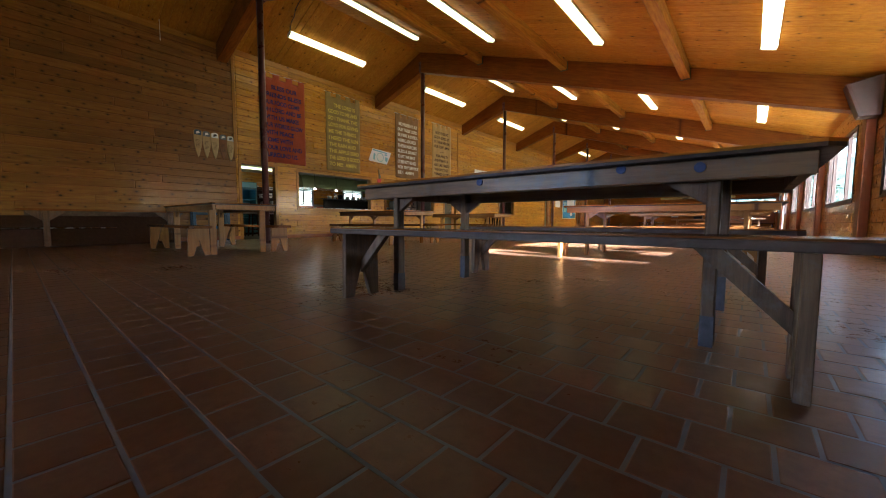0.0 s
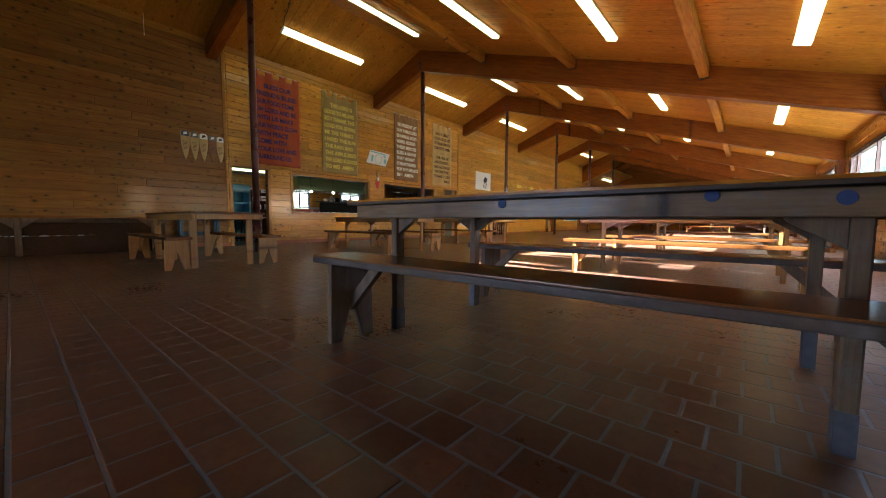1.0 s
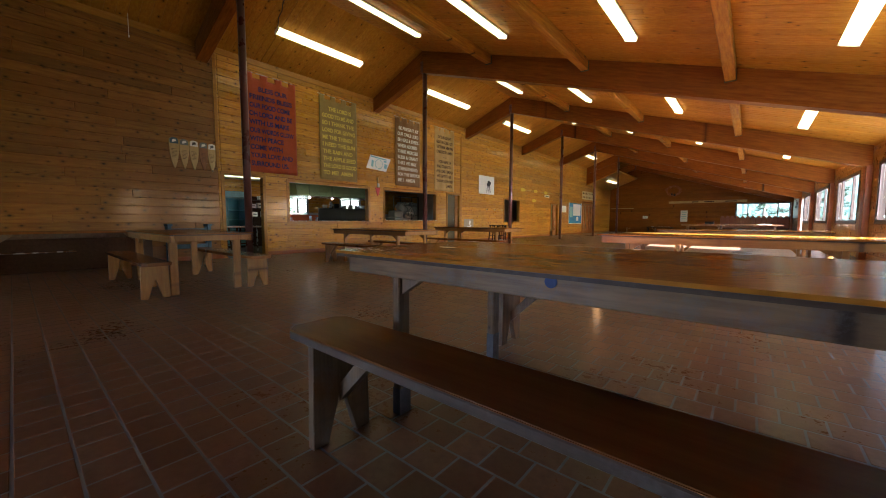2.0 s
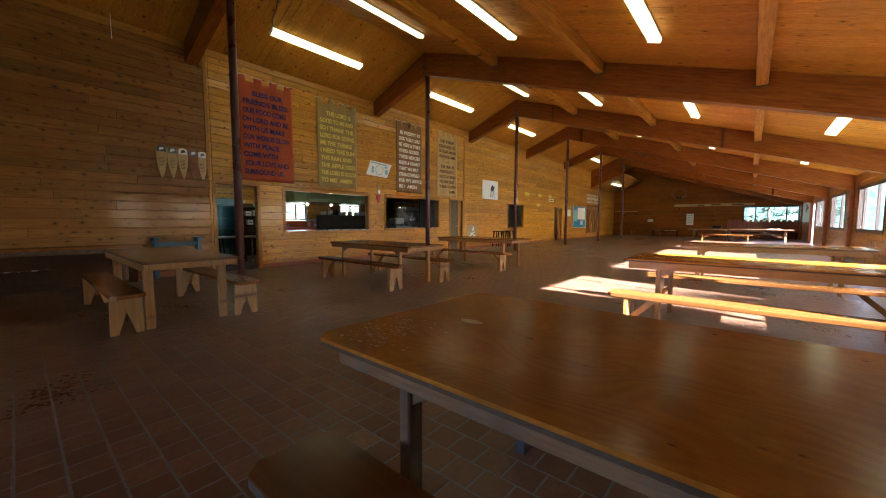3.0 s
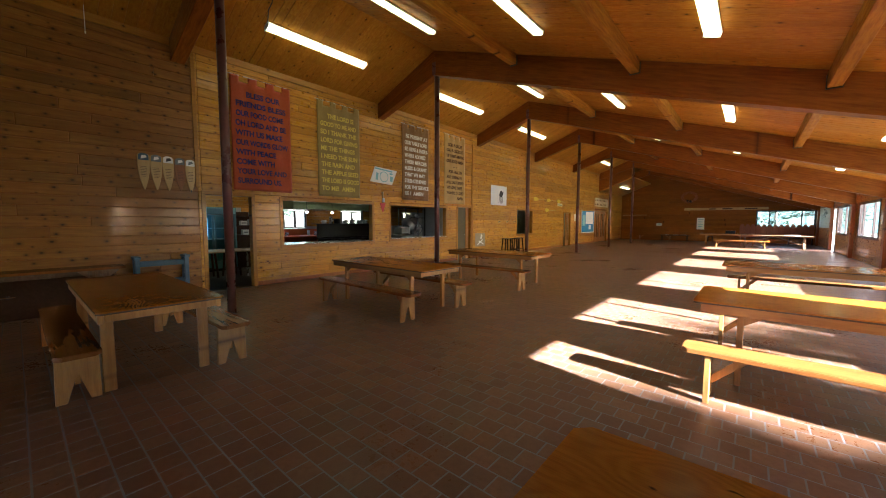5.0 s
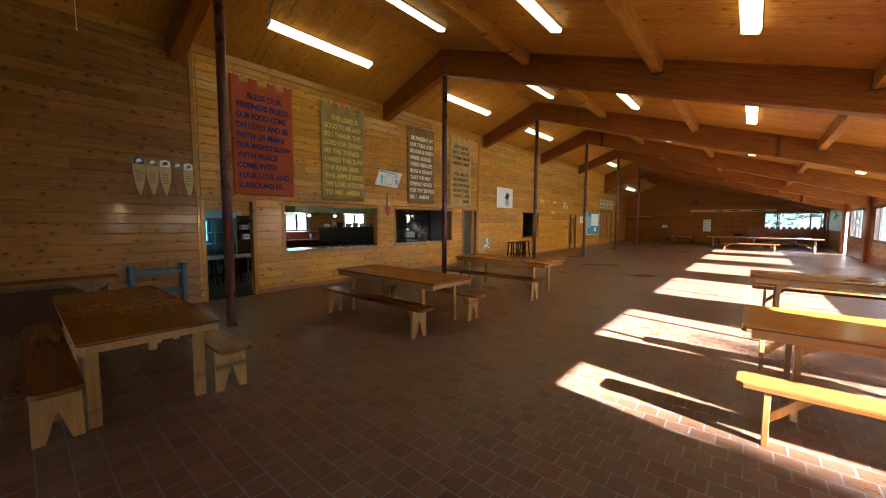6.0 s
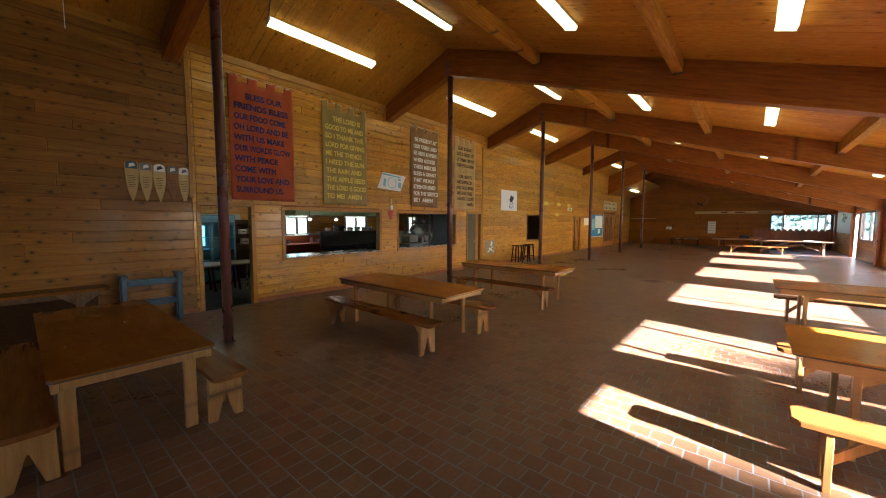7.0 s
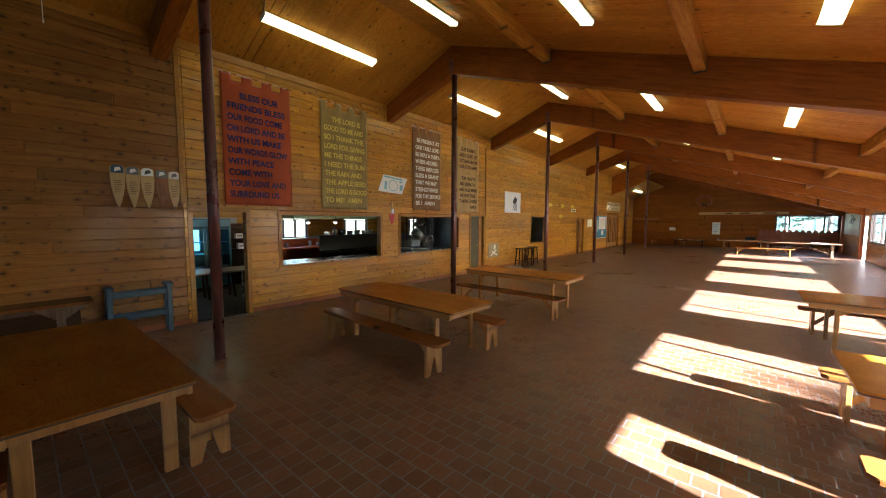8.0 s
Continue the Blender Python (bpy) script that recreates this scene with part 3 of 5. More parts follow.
# ---- ceiling lights ----
def ceiling_light():
    """Two surface-mounted tube lights end to end, each with a wrap-round diffuser."""
    t = thing("ceiling_light", "lit white tube light on the sloping board ceiling", "ceiling light", "ceiling lights")
    bm = fresh()
    boxes(bm, (-0.095, -1.225, -0.035), (0.095, 1.225, -0.004), 0.004)
    part("body", bm, WHITE, t)
    for s in (-1, 1):
        bm = fresh()
        y0, y1 = sorted((s * 0.028, s * 1.215))
        prism(bm, [(-0.098, -0.036), (-0.093, -0.070), (-0.070, -0.090), (0.070, -0.090), (0.093, -0.070), (0.098, -0.036)], "y", y0, y1)
        part("diffuser", bm, DIFFUSER, t, "glowing white plastic diffuser")
        bm = fresh()
        boxes(bm, (-0.101, s * 1.216 - 0.004, -0.093), (0.101, s * 1.216 + 0.006, -0.006), 0.002)
        part("end_cap", bm, WHITE, t)
    return t


first = None
for y in BAYS:
    for x in (-9.22, -6.90, -4.48, -2.05, 0.42):
        if x < -9 and 20 < y < 25:
            continue
        tilt = math.degrees(math.atan(EAST_FALL if x > RIDGE else -WEST_FALL))
        m = pose(x, y, roof(x) - 0.002 - (1.30 if x < -9 and y > 31 else 0.0), 0, tilt, 0)
        if first is None:
            first = ceiling_light()
            first.matrix_world = m
        else:
            copy_thing(first, m)


# a loose cable from the first light up the slope
bm = fresh()
wire = [(-9.18, 5.835), (-9.05, 5.80), (-8.90, 5.74), (-8.72, 5.73), (-8.52, 5.66), (-8.16, 5.64)]
for (xa, ya), (xb, yb) in zip(wire, wire[1:]):
    tube(bm, (xa, ya, roof(xa) - 0.012), (xb, yb, roof(xb) - 0.012), 0.009, n=6)
one("light_cable", bm, STEEL, "thin dark cable stapled to the board ceiling", "cable")


# a thin pull cord hanging by the wall head
bm = fresh()
tube(bm, (XW + 0.12, 3.27, roof(XW + 0.12) - 0.002), (XW + 0.12, 3.27, 4.66), 0.005, n=6)
tube(bm, (XW + 0.12, 3.27, 4.66), (XW + 0.12, 3.27, 4.62), 0.012, 0.008, n=8)
one("pull_cord", bm, PAPER, "thin pale pull cord hanging from the ceiling", "cord")


# ---- tables and benches ----
def dining_table(length, width, H=0.75, c=0.03, leg_wood=PINE_LEG, rail_wood=PINE_RAIL, west=0.36, east=0.36, inset=0.10, top=TABLETOP, lean=0.0, leg_width=0.035):
    t = thing("dining_table", "varnished plywood dining table on worn pine legs", "table", "dining tables")
    L, W = length / 2, width / 2
    bm = fresh()
    prism(bm, [(-L + c, lean - W), (L - c, lean - W), (L, lean - W + c), (L, lean + W - c), (L - c, lean + W), (-L + c, lean + W), (-L, lean + W - c), (-L, lean - W + c)], "z", H - 0.012, H)
    part("tabletop", bm, top, t, "glossy red-brown plywood top")
    bm = fresh()
    prism(bm, [(-L + c, lean - W + 0.001), (L - c, lean - W + 0.001), (L - 0.001, lean - W + c), (L - 0.001, lean + W - c), (L - c, lean + W - 0.001), (-L + c, lean + W - 0.001), (-L + 0.001, lean + W - c), (-L + 0.001, lean - W + c)], "z", H - 0.026, H - 0.0125)
    part("top_edging", bm, EDGE, t, "dark worn edge")
    ex, ey, low = L - 0.06, W - 0.035, H - 0.108
    for s in (-1, 1):
        bm = fresh()
        boxes(bm, (-ex, s * ey - 0.019, low), (ex, s * ey + 0.019, H - 0.027), 0.004)
        part("side_rail", bm, rail_wood, t)
    for s in (-1, 1):
        bm = fresh()
        boxes(bm, (s * (ex - 0.02) - 0.019, -ey + 0.020, low + 0.01), (s * (ex - 0.02) + 0.019, ey - 0.020, H - 0.027), 0.004)
        part("end_rail", bm, leg_wood, t)
    ly = W - inset
    for sx in (-1, 1):
        for sy in (-1, 1):
            bm = fresh()
            x, y = (L - east if sx > 0 else west - L), sy * ly
            boxes(bm, (x - 0.024, y - leg_width, 0.0), (x + 0.024, y + leg_width, H - 0.028), 0.006)
            leg = part("leg", bm, leg_wood, t, "worn pine leg, scuffed grey at the foot")
            for d in ((-sx, sx) if sy > 0 and sx < 0 else (-sx,)):
                bm = fresh()
                prism(bm, [(x + d * 0.025, H - 0.109), (x + d * 0.16, H - 0.109), (x + d * 0.15, H - 0.122), (x + d * 0.025, H - 0.20)], "y", y - 0.018, y + 0.018)
                part("bracket", bm, leg_wood, leg)
    return t


def bench(length, width, height=0.44, leg_wood=PINE_LEG, edging=None):
    t = thing("bench", "low wooden bench with notched board legs", "bench", "benches")
    L, W = length / 2, width / 2
    bm = fresh()
    c = 0.045
    rim = [(-L + c, -W), (L - c, -W), (L, -W + c), (L, W - c), (L - c, W), (-L + c, W), (-L, W - c), (-L, -W + c)]
    prism(bm, rim, "z", height - (0.007 if edging else 0.040), height)
    bmesh.ops.bevel(bm, geom=bm.edges[:], offset=0.003 if edging else 0.006, segments=2, affect="EDGES")
    part("seat", bm, SEAT, t, "glossy worn brown seat board")
    if edging:
        bm = fresh()
        prism(bm, rim, "z", height - 0.040, height - 0.0072)
        bmesh.ops.bevel(bm, geom=bm.edges[:], offset=0.004, segments=1, affect="EDGES")
        part("seat_edge", bm, edging, t, "worn grey edge of the seat")
    for s in (-1, 1):
        x, h = s * (L - 0.19), height - 0.041
        bm = fresh()
        w, f = W - 0.012, W - 0.004
        prism(bm, [(-f, 0), (-f + 0.070, 0), (-0.006, 0.225), (0.006, 0.225), (f - 0.070, 0), (f, 0), (w, h), (-w, h)], "x", x - 0.02, x + 0.02)
        bmesh.ops.bevel(bm, geom=[e for e in bm.edges], offset=0.003, segments=1, affect="EDGES")
        leg = part("leg", bm, leg_wood, t, "pine board leg with a notched foot")
        bm = fresh()
        i = x - s * 0.021
        prism(bm, [(i, h - 0.19), (i - s * 0.19, h - 0.001), (i - s * 0.27, h - 0.001), (i, h - 0.265)], "y", -0.018, 0.018)
        part("brace", bm, leg_wood, leg)
    return t


def blue_plugs(table, spots, side):
    """Round blue painted plugs on a side rail."""
    for x, z in spots:
        bm = fresh()
        tube(bm, (x, side - 0.003, z), (x, side + 0.003, z), 0.020, n=16)
        part("plug", bm, BLUEDOT, table, "blue painted plug")


table = dining_table(2.56, 1.05, 0.788, 0.05, RAW, APRON, 0.333, 0.345, 0.115, lean=-0.05)
table.matrix_world = pose(-0.72, 3.125, 0)                         # the table nearest the camera's start
blue_plugs(table, ((-0.156, 0.742), (0.602, 0.748), (0.890, 0.731)), -0.5 * 1.05 + 0.013)
near_bench = bench(2.58, 0.29, 0.472, RAW, WORN_EDGE)
near_bench.matrix_world = pose(-0.63, 2.41, 0)
for sx in (-1, 1):                                                # old blue paint left on the feet
    for sy in (-1, 1):
        x, y, h = (0.935 if sx > 0 else -0.947), sy * 0.41, 0.20 if sy > 0 else 0.13
        bm = fresh()
        for a, b, c, d in ((-0.0245, -0.0355, 0.0245, -0.0351), (-0.0245, 0.0351, 0.0245, 0.0355), (-0.0246, -0.0350, -0.0242, 0.0350), (0.0242, -0.0350, 0.0246, 0.0350)):
            boxes(bm, (x + a, y + b, 0.001), (x + c, y + d, h), 0.0001)
        part("painted_foot", bm, FOOTBLUE, table, "worn blue paint on the foot")
copy_thing(near_bench, pose(-0.70, 4.00, 0, 0, 0, 1))
bench_a = bench(2.56, 0.29)
bench_a.matrix_world = pose(-0.69, 6.09, 0, 0, 0, -1)
for m in (pose(-0.69, 7.95, 0), pose(-0.6, 11.6, 0),
          pose(-6.57, 6.14, 0, 0, 0, -1.5), pose(-6.54, 7.42, 0, 0, 0, -2), pose(-6.47, 9.52, 0, 0, 0, -1),
          pose(-6.90, 2.595, 0, 0, 0, 0), pose(-6.87, 3.75, 0, 0, 0, 1)):
    copy_thing(bench_a, m)
wide = dining_table(2.60, 1.06, 0.765)
wide.matrix_world = pose(-0.65, 7.02, 0)
copy_thing(wide, pose(-0.62, 10.83, 0))
plain = dining_table(2.56, 0.95, west=0.40)
plain.matrix_world = pose(-6.61, 6.81, 0, 0, 0, -1)
copy_thing(plain, pose(-6.50, 10.27, 0, 0, 0, -1))
dining_table(2.56, 0.93, 0.775, top=TABLETOP_DIM, leg_width=0.045).matrix_world = pose(-6.77, 3.16, 0)

# chips and an oval bare mark in the varnish of the first table
t_rnd = random.Random(4)
vs, fs = [], []
for i in range(150):
    x, y = -1.12 + t_rnd.gauss(0, 0.09), -0.37 + t_rnd.gauss(0, 0.11)
    if abs(x) > 1.26 or abs(y) > 0.52:
        continue
    r, n = t_rnd.uniform(0.0015, 0.0055) + 0.005 * t_rnd.random() ** 4, t_rnd.randint(4, 6)
    a0, k0, st = t_rnd.uniform(0, 6), len(vs), t_rnd.uniform(0.4, 1.0)
    vs += [(x + r * 1.6 * math.cos(a0 + 6.283 * k / n) * t_rnd.uniform(0.6, 1.2), y + r * st * math.sin(a0 + 6.283 * k / n), 0.7886) for k in range(n)]
    fs.append(tuple(range(k0, k0 + n)))
CHIP = paint("bare_plywood", (0.42, 0.25, 0.075), 0.5)
ob = tagged(new("bare_varnish", mesh_of("bare_varnish", vs, fs, CHIP)), "pale chips in the varnish", kind="stuff")
ob.parent = table
bm = fresh()
prism(bm, [(-0.95 + 0.055 * math.cos(a / 3) * (1 + 0.1 * math.sin(a)), -0.06 + 0.024 * math.sin(a / 3)) for a in range(19)], "z", 0.7882, 0.7888)
part("bare_mark", bm, paint("bare_mark_yellow", (0.42, 0.26, 0.05), 0.4), table, "pale leaf-shaped bare mark")

# ---- on the west wall ----
RED = cloth("rust_cloth", (0.40, 0.070, 0.012))
OLIVE = cloth("olive_cloth", (0.32, 0.22, 0.065))
TAN = cloth("brown_cloth", (0.24, 0.12, 0.035))
SAND = cloth("sand_cloth", (0.50, 0.32, 0.11))
NAVY = paint("navy_felt", (0.022, 0.026, 0.13), 0.9)
YELLOW = paint("yellow_felt", (0.72, 0.56, 0.10), 0.9)
CREAM = paint("cream_felt", (0.80, 0.76, 0.64), 0.9)
BROWN = paint("brown_felt", (0.085, 0.040, 0.018), 0.9)


def lettering(name, words, size, m, mat, parent, wide=0.0, align="LEFT", bold=0.0):
    """Flat raised letters in the built-in font, as a mesh."""
    cu = bpy.data.curves.new(name, "FONT")
    cu.body, cu.size, cu.extrude, cu.align_x, cu.offset = words, size, 0.0015, align, bold
    tmp = bpy.data.objects.new(name, cu)
    scene.collection.objects.link(tmp)
    me = bpy.data.meshes.new_from_object(tmp.evaluated_get(bpy.context.evaluated_depsgraph_get()))
    bpy.data.objects.remove(tmp)
    xs = [v.co.x for v in me.vertices]
    span = max(xs) - min(xs)
    k = wide / span if wide else 1.0
    for v in me.vertices:
        v.co.x *= k
    me.materials.clear()
    me.materials.append(mat)
    ob = tagged(new(name, me), kind="stuff")
    ob.parent = parent
    ob.matrix_local = m
    return ob


def banner(y0, y1, z0, z1, mat, ink, lines, label, tabs, size, slit=False, ragged=0):
    """A cloth banner hung by tabs from a rod, with sewn letters; lines hold words, start and width in shares of the banner."""
    t = thing("wall_banner", label, "banner", "wall banners", m=pose(XW + 0.012, y0, z0))
    w, h, cut = y1 - y0, z1 - z0, 0.17
    bm = fresh()
    nz = 36

    def cell(u, v):
        if v > 1 - cut / h:
            n = tabs
            pos = u * (n * 2 + 1) if not slit else u * (n * 4 + 3)
            k = int(pos)
            return (k % 2 == 0) if not slit else (k % 4 != 3)
        return True
    grid = {}
    nx = (tabs * 2 + 1) * 4 if not slit else (tabs * 4 + 3) * 2
    for i in range(nx + 1):
        for j in range(nz + 1):
            u, v = i / nx, j / nz
            wave = 0.010 * math.sin(u * 9 + 1.3 * y0 + v * 2) * (1 - v * 0.6) + 0.006 * math.sin(u * 21 + y0)
            grid[i, j] = bm.verts.new((0.022 + wave, u * w, v * h))
    for i in range(nx):
        for j in range(nz):
            if cell((i + 0.5) / nx, (j + 0.5) / nz):
                bm.faces.new((grid[i, j], grid[i + 1, j], grid[i + 1, j + 1], grid[i, j + 1]))
    bmesh.ops.delete(bm, geom=[v for v in bm.verts if not v.link_faces], context="VERTS")
    bmesh.ops.solidify(bm, geom=bm.faces[:], thickness=0.003)
    smooth(part("cloth", bm, mat, t))
    bm = fresh()
    tube(bm, (0.022, -0.05, h - 0.012), (0.022, w + 0.05, h - 0.012), 0.008, n=8)
    part("rod", bm, CHROME, t)
    n = len(lines)
    top, foot = h - 0.30, 0.10
    step = (top - foot) / n
    for k, (words, a, b) in enumerate(lines):
        z = top - (k + 1) * step + step * 0.28
        m = Matrix.Translation((0.044, a * w, z)) @ pose(0, 0, 0, 90, 0, 90)
        lettering("lettering", words, size, m, ink, t, wide=(b - a) * w, bold=0.005)
    return t


banner(5.49, 6.83, 2.20, 4.70, RED, NAVY, [
    ("BLESS OUR", 0.24, 0.80), ("FRIENDS BLESS", 0.07, 0.90), ("OUR FOOD COME", 0.07, 0.86), ("OH LORD AND BE", 0.06, 0.90), ("WITH US MAKE", 0.06, 0.84),
    ("OUR WORDS GLOW", 0.06, 0.93), ("WITH PEACE", 0.06, 0.72), ("COME WITH", 0.06, 0.68), ("YOUR LOVE AND", 0.07, 0.90), ("SURROUND US.", 0.07, 0.80)],
    "rust-red cloth banner with dark blue letters hung from a rod", 3, 0.165)
banner(7.55, 8.88, 2.18, 4.68, OLIVE, YELLOW, [
    ("THE LORD IS", 0.22, 0.84), ("GOOD TO ME AND", 0.06, 0.90), ("SO I THANK THE", 0.06, 0.90), ("LORD FOR GIVING", 0.06, 0.93), ("ME THE THINGS", 0.06, 0.86),
    ("I NEED THE SUN", 0.06, 0.92), ("THE RAIN AND", 0.07, 0.86), ("THE APPLE SEED", 0.07, 0.95), ("THE LORD IS GOOD", 0.07, 0.97), ("TO ME!  AMEN", 0.07, 0.86)],
    "olive cloth banner with yellow letters hung from a rod", 3, 0.165)
banner(10.55, 11.82, 2.22, 4.68, TAN, CREAM, [
    ("BE PRESENT AT", 0.12, 0.92), ("OUR TABLE LORD", 0.08, 0.92), ("BE HERE & EVERY-", 0.08, 0.95), ("WHERE ADORED", 0.08, 0.86), ("THESE MERCIES", 0.08, 0.90),
    ("BLESS & GRANT", 0.08, 0.90), ("THAT WE MAY", 0.08, 0.84), ("STRENGTHENED", 0.08, 0.88), ("FOR THY SERVICE", 0.08, 0.97), ("BE !  AMEN", 0.08, 0.76)],
    "brown cloth banner with cream letters and slit tabs", 3, 0.165, slit=True)
banner(12.68, 13.92, 2.18, 4.74, SAND, BROWN, [
    ("GOD IS GREAT", 0.14, 0.84), ("GOD IS GOOD LET", 0.08, 0.90), ("US THANK HIM FOR", 0.08, 0.92), ("OUR FOOD AMEN", 0.08, 0.90), ("- -", 0.40, 0.58), ("FOR HEALTH", 0.18, 0.82),
    ("AND STRENGTH", 0.10, 0.82), ("AND DAILY BREAD", 0.08, 0.92), ("WE GIVE THEE", 0.10, 0.84), ("THANKS O LORD", 0.08, 0.92), ("AMEN", 0.58, 0.90)],
    "sand-coloured cloth banner with brown letters and slit tabs", 3, 0.155, slit=True)


# five pointed award boards
def award_board(y, width, low, high, body, top, label, tip=None):
    t = thing("award_board", label, "plaque", "award boards", m=pose(XW + 0.002, y, 0))
    out = []
    w = width / 2
    n = 10
    for i in range(n + 1):
        a = math.pi * i / n
        out.append((w * math.cos(a), high - w * 0.55 + w * 0.55 * math.sin(a)))
    for i, (k, s) in enumerate(((0.30, 1.0), (0.52, 0.90), (0.72, 0.66), (0.88, 0.36), (0.96, 0.18))):
        out.append((-w * s, high - (high - low) * k))
    out.append((-w * 0.09, low)), out.append((w * 0.09, low))
    for k, s in ((0.96, 0.18), (0.88, 0.36), (0.72, 0.66), (0.52, 0.90), (0.30, 1.0)):
        out.append((w * s, high - (high - low) * k))
    bm = fresh()
    prism(bm, out, "x", 0.0, 0.018)
    bmesh.ops.bevel(bm, geom=[e for e in bm.edges], offset=0.003, segments=1, affect="EDGES")
    part("board", bm, body, t)
    bm = fresh()
    prism(bm, [(y_ * 0.86, z_) for y_, z_ in out[1:n]] + [(-w * 0.86, high - 0.13), (w * 0.86, high - 0.13)], "x", 0.0185, 0.0205)
    part("painted_top", bm, top[0], t)
    bm = fresh()
    prism(bm, [(-w * 0.42, high - 0.11), (w * 0.55, high - 0.075), (w * 0.3, high - 0.03), (-w * 0.3, high - 0.045)], "x", 0.0208, 0.0225)
    part("painted_mark", bm, top[1], t)
    bm = fresh()
    for i in range(7):
        z = high - 0.25 - i * 0.030
        s = 0.62 - i * 0.03
        boxes(bm, (0.0185, -w * s, z - 0.005), (0.0195, w * s * (0.7 + 0.3 * ((i * 7) % 3) / 2), z + 0.003), 0.0003)
    part("writing_bars", bm, BROWN, t)
    if tip:
        bm = fresh()
        prism(bm, [(-w * 0.16, low + 0.05), (w * 0.16, low + 0.05), (w * 0.08, low + 0.004), (-w * 0.08, low + 0.004)], "x", 0.0185, 0.0205)
        part("painted_tip", bm, tip, t)


BOARD_PALE = wood("pale_board", (0.56, 0.40, 0.16), (0.46, 0.30, 0.11), "z", rough=0.4, vary=0.1)
BOARD_DARK = wood("brown_board", (0.26, 0.105, 0.03), (0.18, 0.065, 0.018), "z", rough=0.4, vary=0.1)
award_board(3.955, 0.185, 2.10, 2.775, BOARD_PALE, (BLUE, PAPER), "pale pointed wooden board with a blue painted top")
award_board(4.145, 0.185, 2.10, 2.765, BOARD_PALE, (GREY, PAPER), "pale pointed wooden board with a grey and white top")
award_board(4.335, 0.185, 2.10, 2.76, BOARD_PALE, (PAPER, INK), "pale pointed wooden board with rows of dark writing")
award_board(4.525, 0.185, 2.10, 2.75, BOARD_DARK, (GREY, PAPER), "brown pointed wooden board with a grey top")
award_board(4.700, 0.175, 2.08, 2.74, BOARD_PALE, (PAPER, GREY), "pale narrow wooden board with a white top and black tip", INK)


def sheet(name, y0, y1, z0, z1, mat, label, category, turn=0.0, thick=0.006, out=0.002):
    t = thing(name, label, category, m=pose(XW + out, (y0 + y1) / 2, (z0 + z1) / 2, turn))
    w, h = (y1 - y0) / 2, (z1 - z0) / 2
    bm = fresh()
    boxes(bm, (0.0, -w, -h), (thick, w, h), 0.001)
    part("sheet", bm, mat, t)
    return t


def mark(parent, name, pts, mat, x=0.007, th=0.001):
    bm = fresh()
    prism(bm, pts, "x", x, x + th)
    return part(name, bm, mat, parent)


def oval(y, z, a, b, n=20):
    return [(y + a * math.cos(2 * math.pi * i / n), z + b * math.sin(2 * math.pi * i / n)) for i in range(n)]


PALEBLUE = paint("pale_blue_ink", (0.25, 0.50, 0.58), 0.7)
t = thing("drawing", "white paper with blue line drawings pinned aslant on boards", "drawing", m=pose(XW + 0.004, 9.81, 2.9, -3.5))
bm = fresh()
prism(bm, [(-0.53, -0.23), (0.34, -0.23), (0.53, 0.24), (-0.37, 0.24)], "x", 0.0, 0.006)
part("sheet", bm, PAPER, t)
mark(t, "drawn_plate", oval(0.0, -0.02, 0.17, 0.16), PALEBLUE)
mark(t, "drawn_plate_middle", oval(0.0, -0.02, 0.15, 0.14), PAPER, 0.0085)
mark(t, "drawn_jug", [(-0.33, -0.14), (-0.24, -0.16), (-0.22, 0.06), (-0.31, 0.08)], PALEBLUE)
mark(t, "drawn_cup", [(0.24, -0.12), (0.35, -0.14), (0.37, 0.02), (0.25, 0.04)], PALEBLUE)
mark(t, "writing_bar", [(-0.36, 0.17), (0.33, 0.16), (0.33, 0.20), (-0.36, 0.215)], PALEBLUE)
mark(t, "drawn_bowl", oval(0.28, 0.11, 0.07, 0.03), PALEBLUE)

t = thing("hanging_trowel", "red pointed blade with a pale wooden handle hung on the wall", "trowel", m=pose(XW + 0.002, 9.75, 0))
bm = fresh()
prism(bm, [(-0.11, 2.07), (0.11, 2.07), (0.015, 1.80), (-0.015, 1.80)], "x", 0.0, 0.014)
part("blade", bm, paint("red_enamel", (0.50, 0.02, 0.02), 0.35), t)
bm = fresh()
tube(bm, (0.02, 0, 2.07), (0.02, -0.01, 2.42), 0.022, 0.03, n=12)
smooth(part("handle", bm, BOARD_PALE, t))
bm = fresh()
boxes(bm, (0.018, -0.03, 2.10), (0.05, 0.05, 2.22), 0.004)
part("tag", bm, PAPER, t)

t = sheet("poster", 15.87, 17.2, 2.24, 3.11, PAPER, "white poster with a dark figure drawing on the board wall", "poster")
mark(t, "drawn_shape", [(0.00, 0.02), (0.10, 0.20), (0.20, 0.24), (0.30, 0.16), (0.38, 0.20), (0.34, 0.05), (0.22, -0.06), (0.06, -0.04)], INK)
for p, q in ((0.06, -0.02), (0.12, 0.12), (0.22, 0.20), (0.27, 0.32)):
    mark(t, "drawn_leg", [(p, -0.04), (p + 0.035, -0.04), (q + 0.03, -0.34), (q, -0.34)], INK)

for y in (16.55, 17.25, 17.95):
    t = thing("coat_hook", "small pale wooden coat peg on the board wall", "hook", "coat hooks", m=pose(XW + 0.002, y, 1.5))
    bm = fresh()
    boxes(bm, (0, -0.07, -0.04), (0.02, 0.07, 0.04), 0.004)
    part("plate", bm, BOARD_PALE, t)
    bm = fresh()
    tube(bm, (0.018, 0, 0), (0.10, 0, 0.03), 0.016, 0.022, n=10)
    part("peg", bm, BOARD_PALE, t)

